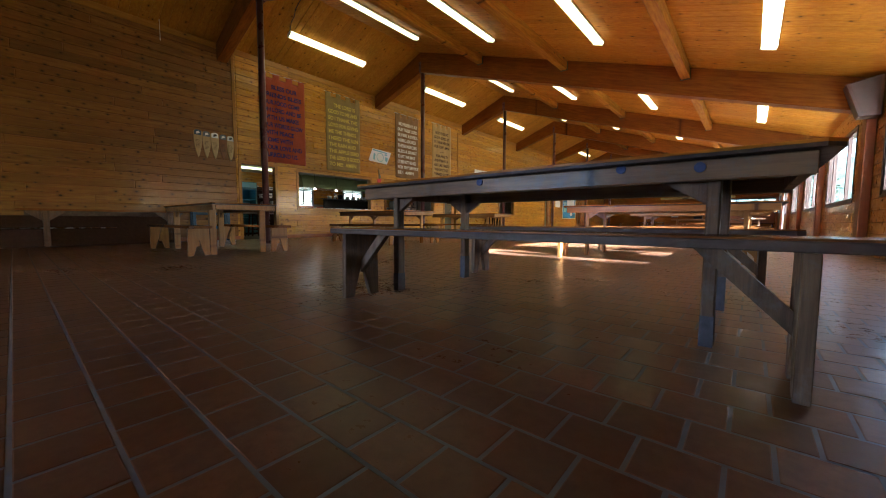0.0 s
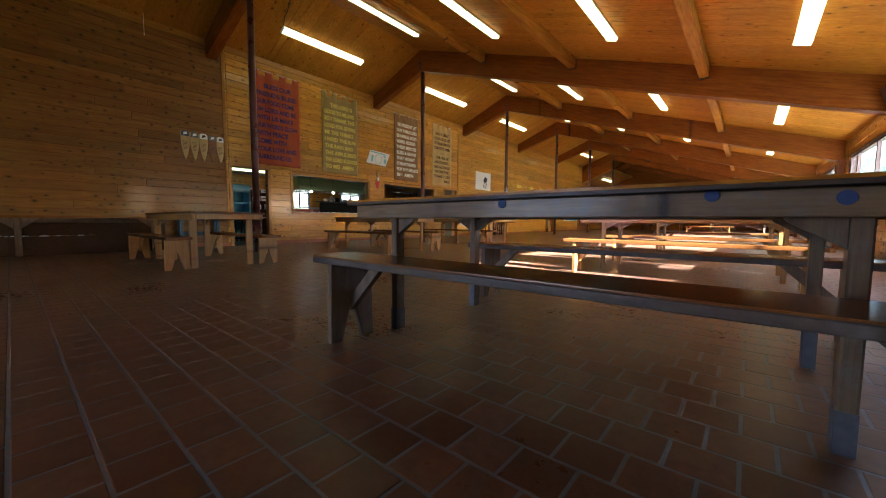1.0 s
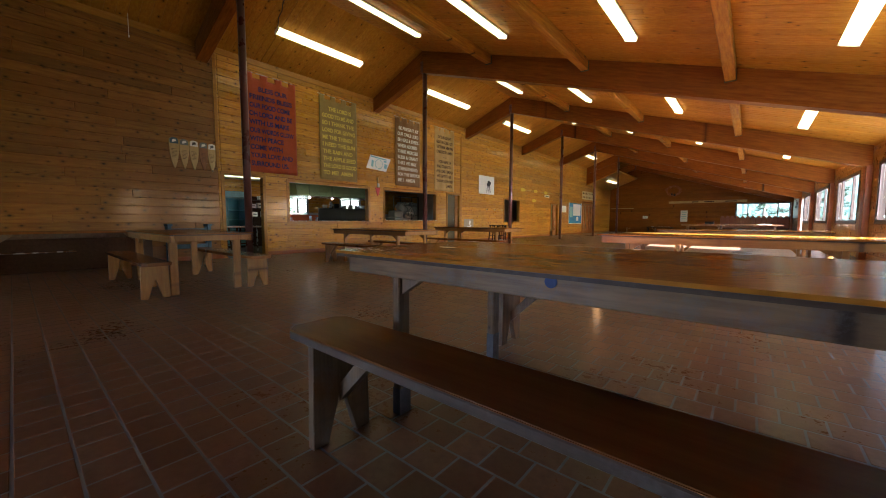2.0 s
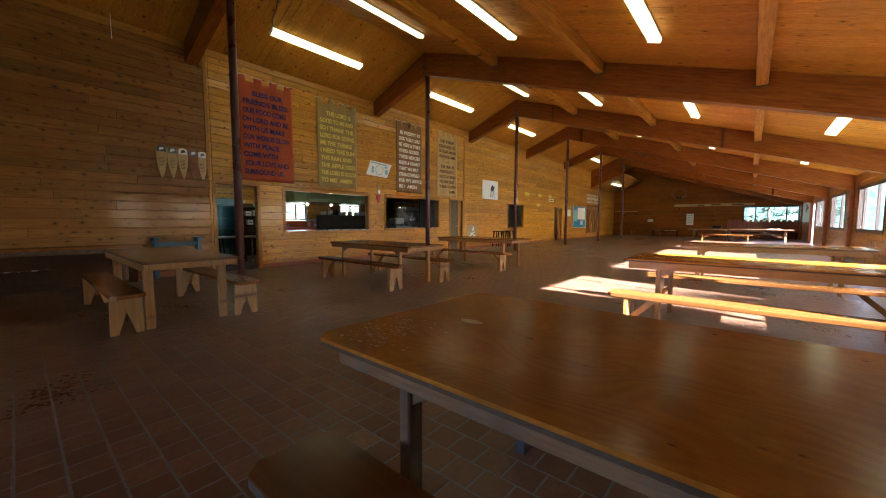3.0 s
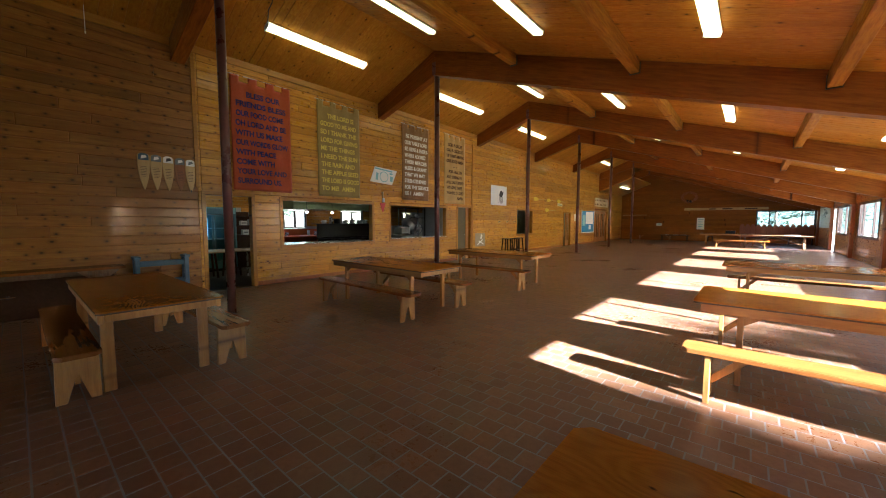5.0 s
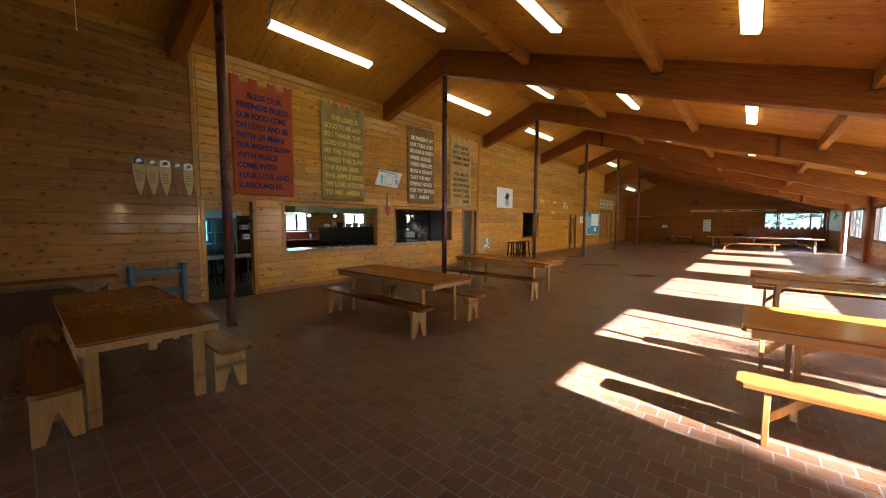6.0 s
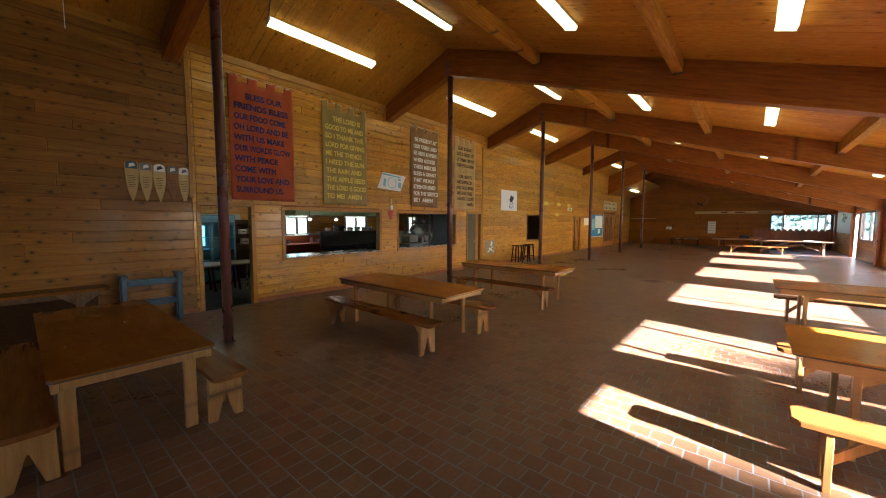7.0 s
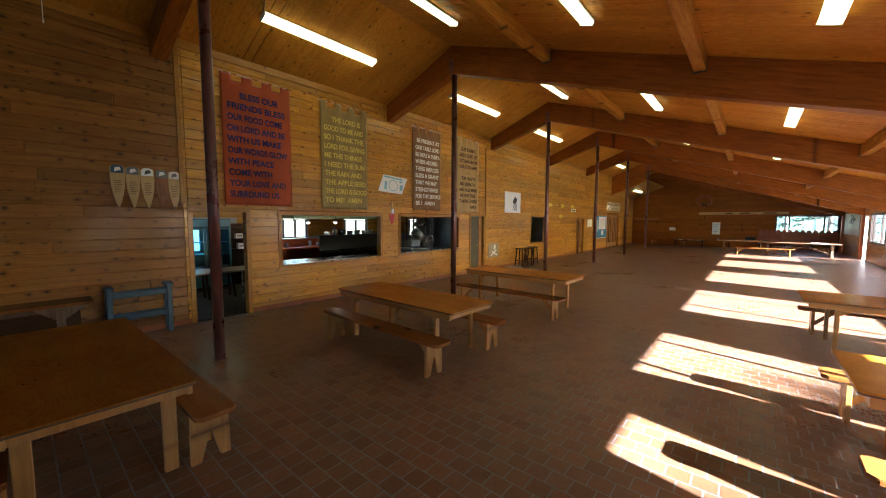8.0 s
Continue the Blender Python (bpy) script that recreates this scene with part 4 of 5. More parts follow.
t = sheet("notice", 14.72, 15.45, 0.46, 1.02, paint("clear_sheet", (0.40, 0.34, 0.26), 0.12), "shiny clear plastic notice on the board wall", "notice")
mark(t, "emblem_bar", [(-0.24, -0.20), (-0.18, -0.22), (0.20, -0.02), (0.17, 0.03)], PAPER)
mark(t, "emblem_bar", [(0.22, -0.22), (0.27, -0.19), (-0.10, -0.02), (-0.14, -0.06)], PAPER, 0.009)
mark(t, "emblem_top", [(-0.02, 0.05), (0.10, 0.02), (0.16, 0.18), (0.06, 0.24)], PAPER)


def oar(y0, y1, z, blade):
    t = thing("oar", "yellow-bladed wooden canoe paddle hung on the wall", "paddle", "wall paddles", m=pose(XW + 0.02, y0, z))
    L = y1 - y0
    bm = fresh()
    prism(bm, [(0.0, -0.05), (0.10, -0.10), (blade * 0.7, -0.085), (blade, -0.02), (blade, 0.02), (blade * 0.7, 0.085), (0.10, 0.10), (0.0, 0.05)], "x", -0.008, 0.008)
    part("blade", bm, YELLOW, t)
    bm = fresh()
    tube(bm, (0, blade - 0.02, 0), (0, L - 0.06, 0), 0.016, n=10)
    part("shaft", bm, BOARD_PALE, t)
    bm = fresh()
    tube(bm, (0, L - 0.06, -0.05), (0, L - 0.06, 0.05), 0.018, n=10)
    part("grip", bm, BOARD_PALE, t)


oar(19.95, 21.5, 2.70, 0.55)
oar(21.55, 22.9, 2.70, 0.5)
oar(22.95, 24.2, 2.70, 0.5)
oar(21.35, 22.75, 2.15, 0.5)
t = sheet("notice", 23.05, 23.75, 2.42, 2.58, PAPER, "small white notice card on the board wall", "notice")
mark(t, "writing_bar", [(-0.25, -0.03), (0.22, -0.03), (0.22, 0.02), (-0.25, 0.02)], INK)
t = sheet("notice", 25.75, 26.6, 1.55, 2.0, PAPER, "plain white notice on the board wall", "notice")
NOTICE_BLUE = paint("blue_board", (0.03, 0.22, 0.50), 0.6)
t = sheet("notice_board", 27.1, 29.5, 0.80, 2.25, NOTICE_BLUE, "bright blue notice board with white papers", "notice board", thick=0.02)
for a, b, c, d in ((-0.45, 1.02, -0.18, 0.66), (-1.1, -0.55, -0.30, 0.45), (0.15, 0.6, -0.55, -0.26)):
    bm = fresh()
    boxes(bm, (0.021, a, c), (0.024, b, d), 0.0005)
    part("paper", bm, PAPER if a > -0.5 else PALEBLUE, t)
bm = fresh()
for lo, hi in (((0.0, -1.28, -0.78), (0.03, -1.21, 0.78)), ((0.0, 1.21, -0.78), (0.03, 1.28, 0.78)), ((0.0, -1.21, -0.78), (0.03, 1.21, -0.73))):
    boxes(bm, lo, hi, 0.003)
part("frame", bm, WHITE, t, "white frame")
t = sheet("painted_sign", 29.6, 32.7, 2.62, 3.24, paint("faded_cream_sign", (0.62, 0.52, 0.34), 0.6), "cream painted sign board above the double door", "sign", thick=0.03)
r6 = random.Random(12)
for i in range(16):
    a, b, w = -1.35 + (i % 8) * 0.34, 0.16 - (i // 8) * 0.30, r6.uniform(0.07, 0.14)
    mark(t, "painted_mark", [(a - w, b - 0.05), (a + w * 0.4, b - 0.09), (a + w, b + 0.02), (a - w * 0.2, b + 0.08)], TAN if i % 3 else BROWN, 0.031)


# ---- doors in the west wall ----
DOOR_OLIVE = paint("dark_olive_door", (0.075, 0.060, 0.022), 0.4)
DOOR_PINE = wood("pine_door", (0.46, 0.22, 0.065), (0.33, 0.135, 0.035), "z", knots=0.1, rough=0.4, vary=0.2)


def door_leaf(name, y, width, height, turn, mat, lights=0):
    """A door leaf hung at y and turned into the room behind, with its handle; lights: tall narrow glass strips."""
    t = tagged(new(name), kind="structure")
    t.matrix_world = pose(XW - 0.10, y, 0, 0, 0, turn)
    bm = fresh()
    if not lights:
        boxes(bm, (-0.02, 0.004, 0.008), (0.02, width - 0.004, height), 0.003)
    else:
        step = width / (lights * 2 + 1)
        for i in range(lights + 1):
            boxes(bm, (-0.02, 0.004 + i * 2 * step, 0.008), (0.02, i * 2 * step + step, height), 0.003)
        for i in range(lights):
            for a, b in ((0.008, 0.35), (height - 0.14, height)):
                boxes(bm, (-0.018, i * 2 * step + step + 0.001, a), (0.018, i * 2 * step + 2 * step + 0.003, b), 0.003)
    part("leaf", bm, mat, t)
    for i in range(lights):
        bm = fresh()
        step = width / (lights * 2 + 1)
        boxes(bm, (-0.003, i * 2 * step + step + 0.001, 0.351), (0.003, i * 2 * step + 2 * step + 0.003, height - 0.141), 0.0005)
        part("pane", bm, GLASS, t)
    bm = fresh()
    tube(bm, (0.02, width - 0.09, 1.0), (0.075, width - 0.09, 1.0), 0.012, n=10)
    tube(bm, (0.075, width - 0.09, 1.0), (0.075, width - 0.20, 1.0), 0.011, n=10)
    part("door_handle", bm, CHROME, t)


door_leaf("door_1", 13.545, 0.60, 2.05, 0, DOOR_OLIVE)
door_leaf("door_2", 14.355, 0.20, 2.05, 180, DOOR_PINE)
door_leaf("door_3", 25.075, 0.54, 2.02, 180, DOOR_PINE, 2)
door_leaf("door_4", 29.775, 1.38, 2.26, 0, DOOR_PINE, 3)
door_leaf("door_5", 32.575, 1.38, 2.26, 180, DOOR_PINE, 3)


# ---- furniture by the west wall ----
def blue_rack(m):
    t = thing("rack", "worn blue painted wooden rack standing by the wall", "rack", m=m)
    for y in (-0.40, 0.36):
        for x in (0.0, 0.17):
            bm = fresh()
            boxes(bm, (x, y, 0.0), (x + 0.05, y + 0.07, 0.80), 0.005)
            part("post", bm, BLUE, t)
        bm = fresh()
        boxes(bm, (-0.02, y - 0.015, 0.801), (0.26, y + 0.085, 0.85), 0.006)
        part("cap", bm, BLUE, t)
        bm = fresh()
        boxes(bm, (0.051, y + 0.01, 0.28), (0.169, y + 0.06, 0.34), 0.004)
        part("cross_rail", bm, BLUE, t)
    for x, z in ((0.16, 0.66), (0.0, 0.66), (0.16, 0.30), (0.0, 0.30)):
        bm = fresh()
        boxes(bm, (x + 0.011, -0.329, z), (x + 0.045, 0.359, z + 0.09), 0.005)
        part("long_rail", bm, BLUE, t)


blue_rack(pose(-10.27, 4.10, 0))

t = thing("wall_table", "long narrow dark wooden table against the board wall", "table", m=pose(-10.29, 2.22, 0))
bm = fresh()
prism(bm, [(0.0, -1.32), (0.46, -1.32), (0.50, -1.27), (0.50, 1.25), (0.43, 1.32), (0.0, 1.32)], "z", 0.69, 0.73)
part("tabletop", bm, SEAT, t)
for y in (-0.95, 0.98):
    bm = fresh()
    boxes(bm, (0.36, y - 0.045, 0.0), (0.44, y + 0.045, 0.689), 0.005)
    leg = part("leg", bm, RAW, t)
    for d in (-1, 1):
        bm = fresh()
        prism(bm, [(y + d * 0.046, 0.688), (y + d * 0.25, 0.688), (y + d * 0.25, 0.66), (y + d * 0.046, 0.50)], "x", 0.38, 0.42)
        part("bracket", bm, RAW, leg)
bm = fresh()
boxes(bm, (0.34, -1.22, 0.60), (0.358, 1.20, 0.689), 0.003)
part("front_rail", bm, EDGE, t)
# Solid dark block put in as the shade under the table, behind the real rail.
t = thing("storage_bench", "dark block filling in the shade under the wall table, with a metal rail", "bench", m=pose(-10.24, 1.25, 0))
bm = fresh()
boxes(bm, (0.0, -1.4, 0.0), (0.30, 2.15, 0.60), 0.01)
part("body", bm, DARKWOOD, t)
bm = fresh()
tube(bm, (0.34, -1.4, 0.36), (0.34, 1.02, 0.36), 0.010, n=10)
part("rail", bm, CHROME, t, "thin bright metal rail")
for y in (-1.3, 0.95):
    bm = fresh()
    boxes(bm, (0.301, y - 0.02, 0.34), (0.335, y + 0.02, 0.38), 0.003)
    part("rail_holder", bm, STEEL, t)


def stool(m, height=0.75):
    t = thing("stool", "dark wooden stool by the board wall", "stool", "stools", m=m)
    bm = fresh()
    boxes(bm, (-0.17, -0.17, height - 0.035), (0.17, 0.17, height), 0.010)
    part("seat", bm, DARKWOOD, t)
    for sx in (-1, 1):
        for sy in (-1, 1):
            bm = fresh()
            tube(bm, (sx * 0.17, sy * 0.17, 0.0), (sx * 0.12, sy * 0.12, height - 0.036), 0.027, n=8)
            part("leg", bm, DARKWOOD, t)
    for a, b in (((-0.15, -0.15), (0.15, -0.15)), ((-0.15, 0.15), (0.15, 0.15)), ((-0.15, -0.15), (-0.15, 0.15)), ((0.15, -0.15), (0.15, 0.15))):
        bm = fresh()
        tube(bm, (*a, 0.22), (*b, 0.22), 0.012, n=8)
        part("rung", bm, DARKWOOD, t)
    return t


s0 = stool(pose(-9.95, 16.65, 0))
for m in (pose(-9.85, 17.2, 0, 0, 0, 12), pose(-10.0, 17.85, 0, 0, 0, -8)):
    copy_thing(s0, m)

# loudspeaker in the corner of the second beam and the east wall
t = thing("loudspeaker", "dark wedge-shaped loudspeaker fixed high in the corner", "loudspeaker", m=pose(0, 9.28, 0))
bm = fresh()
prism(bm, [(1.34, 2.64), (1.735, 2.72), (1.735, 2.12), (1.50, 2.13)], "y", 0.0, 0.26)
bmesh.ops.bevel(bm, geom=bm.edges[:], offset=0.008, segments=1, affect="EDGES")
part("cabinet", bm, paint("brown_speaker_cabinet", (0.11, 0.065, 0.045), 0.5), t)
bm = fresh()
prism(bm, [(1.39, 2.62), (1.70, 2.68), (1.70, 2.16), (1.53, 2.17)], "y", -0.006, -0.001)
part("grille", bm, paint("speaker_cloth", (0.10, 0.07, 0.055), 0.9), t)


# ---- the far end ----
t = thing("trestle_table", "long pale wooden trestle table in the sun", "table", m=pose(-0.07, 30.35, 0))
bm = fresh()
boxes(bm, (-1.95, -0.42, 0.71), (1.08, 0.42, 0.75), 0.006)
part("tabletop", bm, APRON, t)
for x in (-1.75, 0.76):
    bm = fresh()
    for s in (-1, 1):
        m = Matrix.Translation((x, 0, 0.355)) @ pose(0, 0, 0, s * 28)
        boxes(bm, (-0.045, -0.045, -0.40), (0.045, 0.045, 0.39), 0.004, m)
    part("leg", bm, RAW, t)
for s, x in ((1, -1.7), (-1, 0.70)):
    bm = fresh()
    a, b = Vector((x, 0, 0.22)), Vector((x + s * 1.15, 0, 0.70))
    m = Matrix.Translation((a + b) / 2) @ (b - a).to_track_quat("X", "Z").to_matrix().to_4x4()
    L = (b - a).length / 2
    boxes(bm, (-L, -0.03, -0.03), (L, 0.03, 0.03), 0.004, m)
    part("brace", bm, RAW, t)
copy_thing(plain, pose(-3.0, 32.9, 0))
copy_thing(bench_a, pose(-2.03, 29.62, 0))
copy_thing(bench_a, pose(-0.35, 31.95, 0))
for x, w in ((0.15, 0.30), (0.45, 0.22)):
    t = thing("paper_pile", "loose white papers lying on the trestle table", "papers", "papers", m=pose(x - 0.1, 30.3, 0.751, 0, 0, 20 * x))
    for i in range(3):
        bm = fresh()
        boxes(bm, (-w / 2, -0.15, i * 0.012), (w / 2, 0.15, i * 0.012 + 0.010), 0.001, pose(0, 0, 0, 0, 0, i * 9))
        part("sheet", bm, PAPER, t)
t = thing("box", "small dark box standing on the far table", "box", m=pose(-2.6, 32.7, 0.751))
bm = fresh()
boxes(bm, (-0.25, -0.15, 0.0), (0.25, 0.15, 0.16), 0.008)
part("body", bm, BLACK, t)
bm = fresh()
boxes(bm, (-0.26, -0.16, 0.161), (0.26, 0.16, 0.19), 0.006)
part("lid", bm, BLACK, t)

SETTLE = wood("red_stained_boards", (0.34, 0.13, 0.06), (0.24, 0.08, 0.04), "z", rough=0.5, vary=0.3)
t = thing("settle", "long dark wooden seat with a scalloped board back", "bench", m=pose(-0.2, 36.0, 0))
bm = fresh()
boxes(bm, (-2.0, -0.22, 0.42), (1.9, 0.22, 0.46), 0.006)
part("seat", bm, DARKWOOD, t)
for x in (-1.9, -0.65, 0.6, 1.7):
    bm = fresh()
    boxes(bm, (x - 0.03, -0.20, 0.0), (x + 0.03, 0.20, 0.419), 0.004)
    part("leg", bm, DARKWOOD, t)
for i in range(13):
    x = -1.86 + i * 0.293
    bm = fresh()
    prism(bm, [(x - 0.14, 0.461), (x + 0.14, 0.461), (x + 0.14, 1.16), (x + 0.11, 1.26), (x + 0.05, 1.36), (x - 0.05, 1.36), (x - 0.11, 1.26), (x - 0.14, 1.16)], "y", 0.16, 0.19)
    part("back_board", bm, SETTLE, t)
copy_thing(bench_a, pose(-7.6, 36.3, 0))
t = thing("low_table", "low dark table with white papers by the end wall", "table", m=pose(-6.2, 36.3, 0))
bm = fresh()
boxes(bm, (-0.95, -0.3, 0.44), (0.95, 0.3, 0.48), 0.006)
part("tabletop", bm, DARKWOOD, t)
for sx in (-1, 1):
    for sy in (-1, 1):
        bm = fresh()
        boxes(bm, (sx * 0.85 - 0.03, sy * 0.24 - 0.03, 0.0), (sx * 0.85 + 0.03, sy * 0.24 + 0.03, 0.439), 0.004)
        part("leg", bm, DARKWOOD, t)
for x in (-6.7, -6.1, -5.6):
    t = thing("paper_pile", "loose white papers lying on the low table", "papers", "papers", m=pose(x, 36.25, 0.481, 0, 0, x * 40))
    bm = fresh()
    boxes(bm, (-0.2, -0.14, 0.0), (0.2, 0.14, 0.012), 0.001)
    part("sheet", bm, PAPER, t)
t = stool(pose(-3.9, 36.2, 0), 0.45)

# on the end wall
t = thing("wreath", "dark dried wreath hanging on the end wall", "wreath", m=pose(-5.4, YN - 0.07, 3.45))
bm = fresh()
r3 = random.Random(8)
for i in range(130):
    a = 2 * math.pi * i / 130
    rr = 0.36 + r3.uniform(-0.08, 0.08)
    p = Vector((rr * math.cos(a) * 1.25, r3.uniform(-0.05, 0.04), rr * math.sin(a)))
    d = Vector((-math.sin(a), r3.uniform(-0.3, 0.3), math.cos(a))) * 0.13 + Vector((r3.uniform(-0.05, 0.05), 0, r3.uniform(-0.05, 0.05)))
    tube(bm, p - d, p + d, 0.012, 0.004, n=5)
part("twigs", bm, POST, t)
bm = fresh()
for i in range(14):
    p = Vector((r3.uniform(-0.16, 0.16), -0.06, -0.34 + r3.uniform(-0.08, 0.08)))
    bmesh.ops.create_icosphere(bm, subdivisions=1, radius=r3.uniform(0.03, 0.06), matrix=Matrix.Translation(p))
part("cones", bm, BLACK, t)
t = thing("wall_board", "long pale narrow painted board on the end wall", "board", m=pose(-3.2, YN - 0.002, 2.5))
bm = fresh()
boxes(bm, (-2.5, -0.025, -0.09), (2.5, 0.0, 0.09), 0.004)
part("board", bm, BOARD_PALE, t)
for a, b in ((-0.9, -0.5), (-0.1, 0.5), (1.2, 1.9)):
    bm = fresh()
    boxes(bm, (a, -0.028, -0.04), (b, -0.0255, 0.04), 0.0005)
    part("painted_mark", bm, BROWN, t)
t = thing("ledge", "narrow pale wooden ledge on the end wall", "ledge", m=pose(-9.2, YN - 0.002, 2.08))
bm = fresh()
boxes(bm, (-1.0, -0.08, -0.02), (0.85, 0.0, 0.02), 0.004)
part("board", bm, BOARD_PALE, t)
for x, z, w, h in ((-7.4, 1.3, 0.20, 0.11), (-4.6, 1.38, 0.24, 0.45)):
    t = thing("notice", "white paper notice on the dark end wall", "notice", "end wall notices", m=pose(x, YN - 0.002, z))
    bm = fresh()
    boxes(bm, (-w, -0.005, -h), (w, 0.0, h), 0.001)
    part("sheet", bm, PAPER, t)
    for i in range(4):
        bm = fresh()
        zz = h * (0.7 - 0.4 * i)
        boxes(bm, (-w * 0.7, -0.0065, zz - h * 0.05), (w * (0.7 - 0.2 * (i % 2)), -0.0055, zz + h * 0.05), 0.0002)
        part("writing_bar", bm, PALEBLUE, t)

# whitewashed boards beyond the last east post, with a metal lizard
WASH = wood("whitewashed_boards", (0.62, 0.68, 0.70), (0.50, 0.57, 0.60), "y", knots=0.2, rough=0.5, vary=0.1)
t = thing("white_panel", "whitewashed board panel on the wall by the far corner", "panel", m=pose(XE - 0.004, 33.7, 0))
for i in range(8):
    bm = fresh()
    boxes(bm, (-0.016, -2.15, 1.18 + i * 0.15), (0.0, 2.15, 1.327 + i * 0.15), 0.003)
    part("board", bm, WASH, t)
t = thing("lizard_ornament", "black metal lizard ornament on whitewashed boards", "ornament", m=pose(XE - 0.022, 33.3, 2.02))
bm = fresh()
prism(bm, [(-0.9, 0.02), (-0.55, 0.10), (-0.2, 0.06), (0.1, 0.12), (0.35, 0.05), (0.95, -0.20), (0.35, -0.05), (0.1, -0.04), (-0.2, -0.04), (-0.55, -0.06)], "x", -0.012, 0.0)
part("body", bm, BLACK, t)
for y, z, d in ((-0.3, 0.05, 1), (-0.3, -0.04, -1), (0.15, 0.08, 1), (0.15, -0.03, -1)):
    bm = fresh()
    prism(bm, [(y - 0.05, z), (y + 0.05, z), (y + 0.25, z + d * 0.14), (y + 0.42, z + d * 0.20), (y + 0.18, z + d * 0.18)], "x", -0.012, 0.0)
    part("leg", bm, BLACK, t)

# ---- kitchen behind the hatches ----
KN = 17.0
bm = fresh()
boxes(bm, (XK - 0.1, 2.4, -0.2), (XW - 0.141, YN, -0.004), 0.001)
one("floor_kitchen", bm, paint("brown_sheet_floor", (0.045, 0.027, 0.018), 0.6, scale=1.5), kind="structure")
bm = fresh()
boxes(bm, (XK - 0.1, 2.4, 2.5), (XW - 0.141, YN, 2.6), 0.001)
one("ceiling_kitchen", bm, PLASTER, kind="structure")
K_HOLES = [(9.12, 10.08, 1.22, 1.95), (11.75, 12.9, 1.20, 1.95), (15.5, 16.1, 1.2, 1.95)]
shell("wall_kitchen_back", "x", XK, XK - 0.12, 2.4, YN, 2.5, K_HOLES, PLASTER)
for i, (a, b, l, h) in enumerate(K_HOLES):
    window("window_kitchen_%d" % (i + 1), "x", XK + 0.06, 1, a, b, l, h, ((a + b) / 2,))
for y, name in ((2.4, "near"), (KN, "mid"), (YN - 0.1, "far")):
    bm = fresh()
    boxes(bm, (XK, y, -0.003), (XW - 0.141, y + 0.1, 2.499), 0.001)
    one("wall_kitchen_" + name, bm, PLASTER, kind="structure")
t = thing("wall_boarding", "pine boards on the kitchen's back wall", "boarding", kind="structure", m=pose(XK + 0.001, 0, 0))
for k in range(4):
    for a, b in ((2.52, 9.08), (10.12, 11.72), (12.94, 16.98)):
        bm = fresh()
        boxes(bm, (0.0, a, 1.98 + k * 0.13), (0.02, b, 2.107 + k * 0.13), 0.004)
        part("plank", bm, WALL, t)
for a, b in ((7.6, 9.1), (10.1, 11.7), (12.95, 15.4)):
    for k in range(5):
        bm = fresh()
        boxes(bm, (0.0, a, 1.29 + k * 0.138), (0.02, b, 1.425 + k * 0.138), 0.004)
        part("plank", bm, WALL, t)
bm = fresh()
boxes(bm, (XK + 0.001, 7.6, 0.2), (XK + 0.012, 14.0, 1.19), 0.001)
one("wall_kitchen_orange", bm, ORANGE, kind="structure")

# counters inside the hatches
for y0, y1, z in ((6.45, 9.5, 0.93), (9.95, 12.95, 0.95)):
    t = thing("serving_counter", "stainless steel serving counter inside the hatch", "counter", "serving counters", m=pose(XW - 0.15, y0, 0))
    bm = fresh()
    boxes(bm, (-0.72, 0.0, z - 0.03), (0.0, y1 - y0, z), 0.006)
    part("worktop", bm, COUNTER, t, "bright steel top")
    bm = fresh()
    boxes(bm, (-0.68, 0.05, 0.08), (-0.02, y1 - y0 - 0.05, z - 0.031), 0.004)
    part("body", bm, GREY, t)
    bm = fresh()
    boxes(bm, (-0.62, 0.08, 0.0), (-0.08, y1 - y0 - 0.08, 0.079), 0.002)
    part("plinth", bm, BLACK, t)
for a, b, z in ((6.57, 9.35, 0.90), (10.06, 12.82, 0.93)):
    bm = fresh()
    boxes(bm, (XW - 0.149, a + 0.022, z + 0.021), (XW + 0.05, b - 0.022, z + 0.036), 0.004)
    one("hatch_sill", bm, CHROME, "steel sill in a serving hatch", "sill", "hatch sills")

t = thing("cooking_range", "black commercial cooking range with a high back shelf", "stove", m=pose(-13.0, 9.1, 0))
bm = fresh()
boxes(bm, (0.0, 0.0, 0.10), (0.80, 2.5, 0.88), 0.01)
part("body", bm, BLACK, t)
bm = fresh()
boxes(bm, (0.05, 0.05, 0.0), (0.72, 2.45, 0.099), 0.002)
part("plinth", bm, BLACK, t)
bm = fresh()
boxes(bm, (0.01, 0.01, 0.881), (0.82, 2.49, 0.92), 0.008)
part("hob", bm, BLACK, t)
for i in range(5):
    for x in (0.22, 0.58):
        bm = fresh()
        for d in (-1, 1):
            boxes(bm, (x - 0.16, 0.26 + i * 0.49 + d * 0.07 - 0.01, 0.921), (x + 0.16, 0.26 + i * 0.49 + d * 0.07 + 0.01, 0.955), 0.003)
            boxes(bm, (x + d * 0.10 - 0.01, 0.26 + i * 0.49 - 0.15, 0.956), (x + d * 0.10 + 0.01, 0.26 + i * 0.49 + 0.15, 0.97), 0.003)
        part("pan_grate", bm, STEEL, t)
bm = fresh()
boxes(bm, (-0.06, 0.0, 0.88), (-0.001, 2.5, 1.40), 0.006)
part("back_panel", bm, BLACK, t)
bm = fresh()
boxes(bm, (-0.12, -0.15, 1.401), (0.22, 2.5, 1.425), 0.005)
part("shelf", bm, BLACK, t)
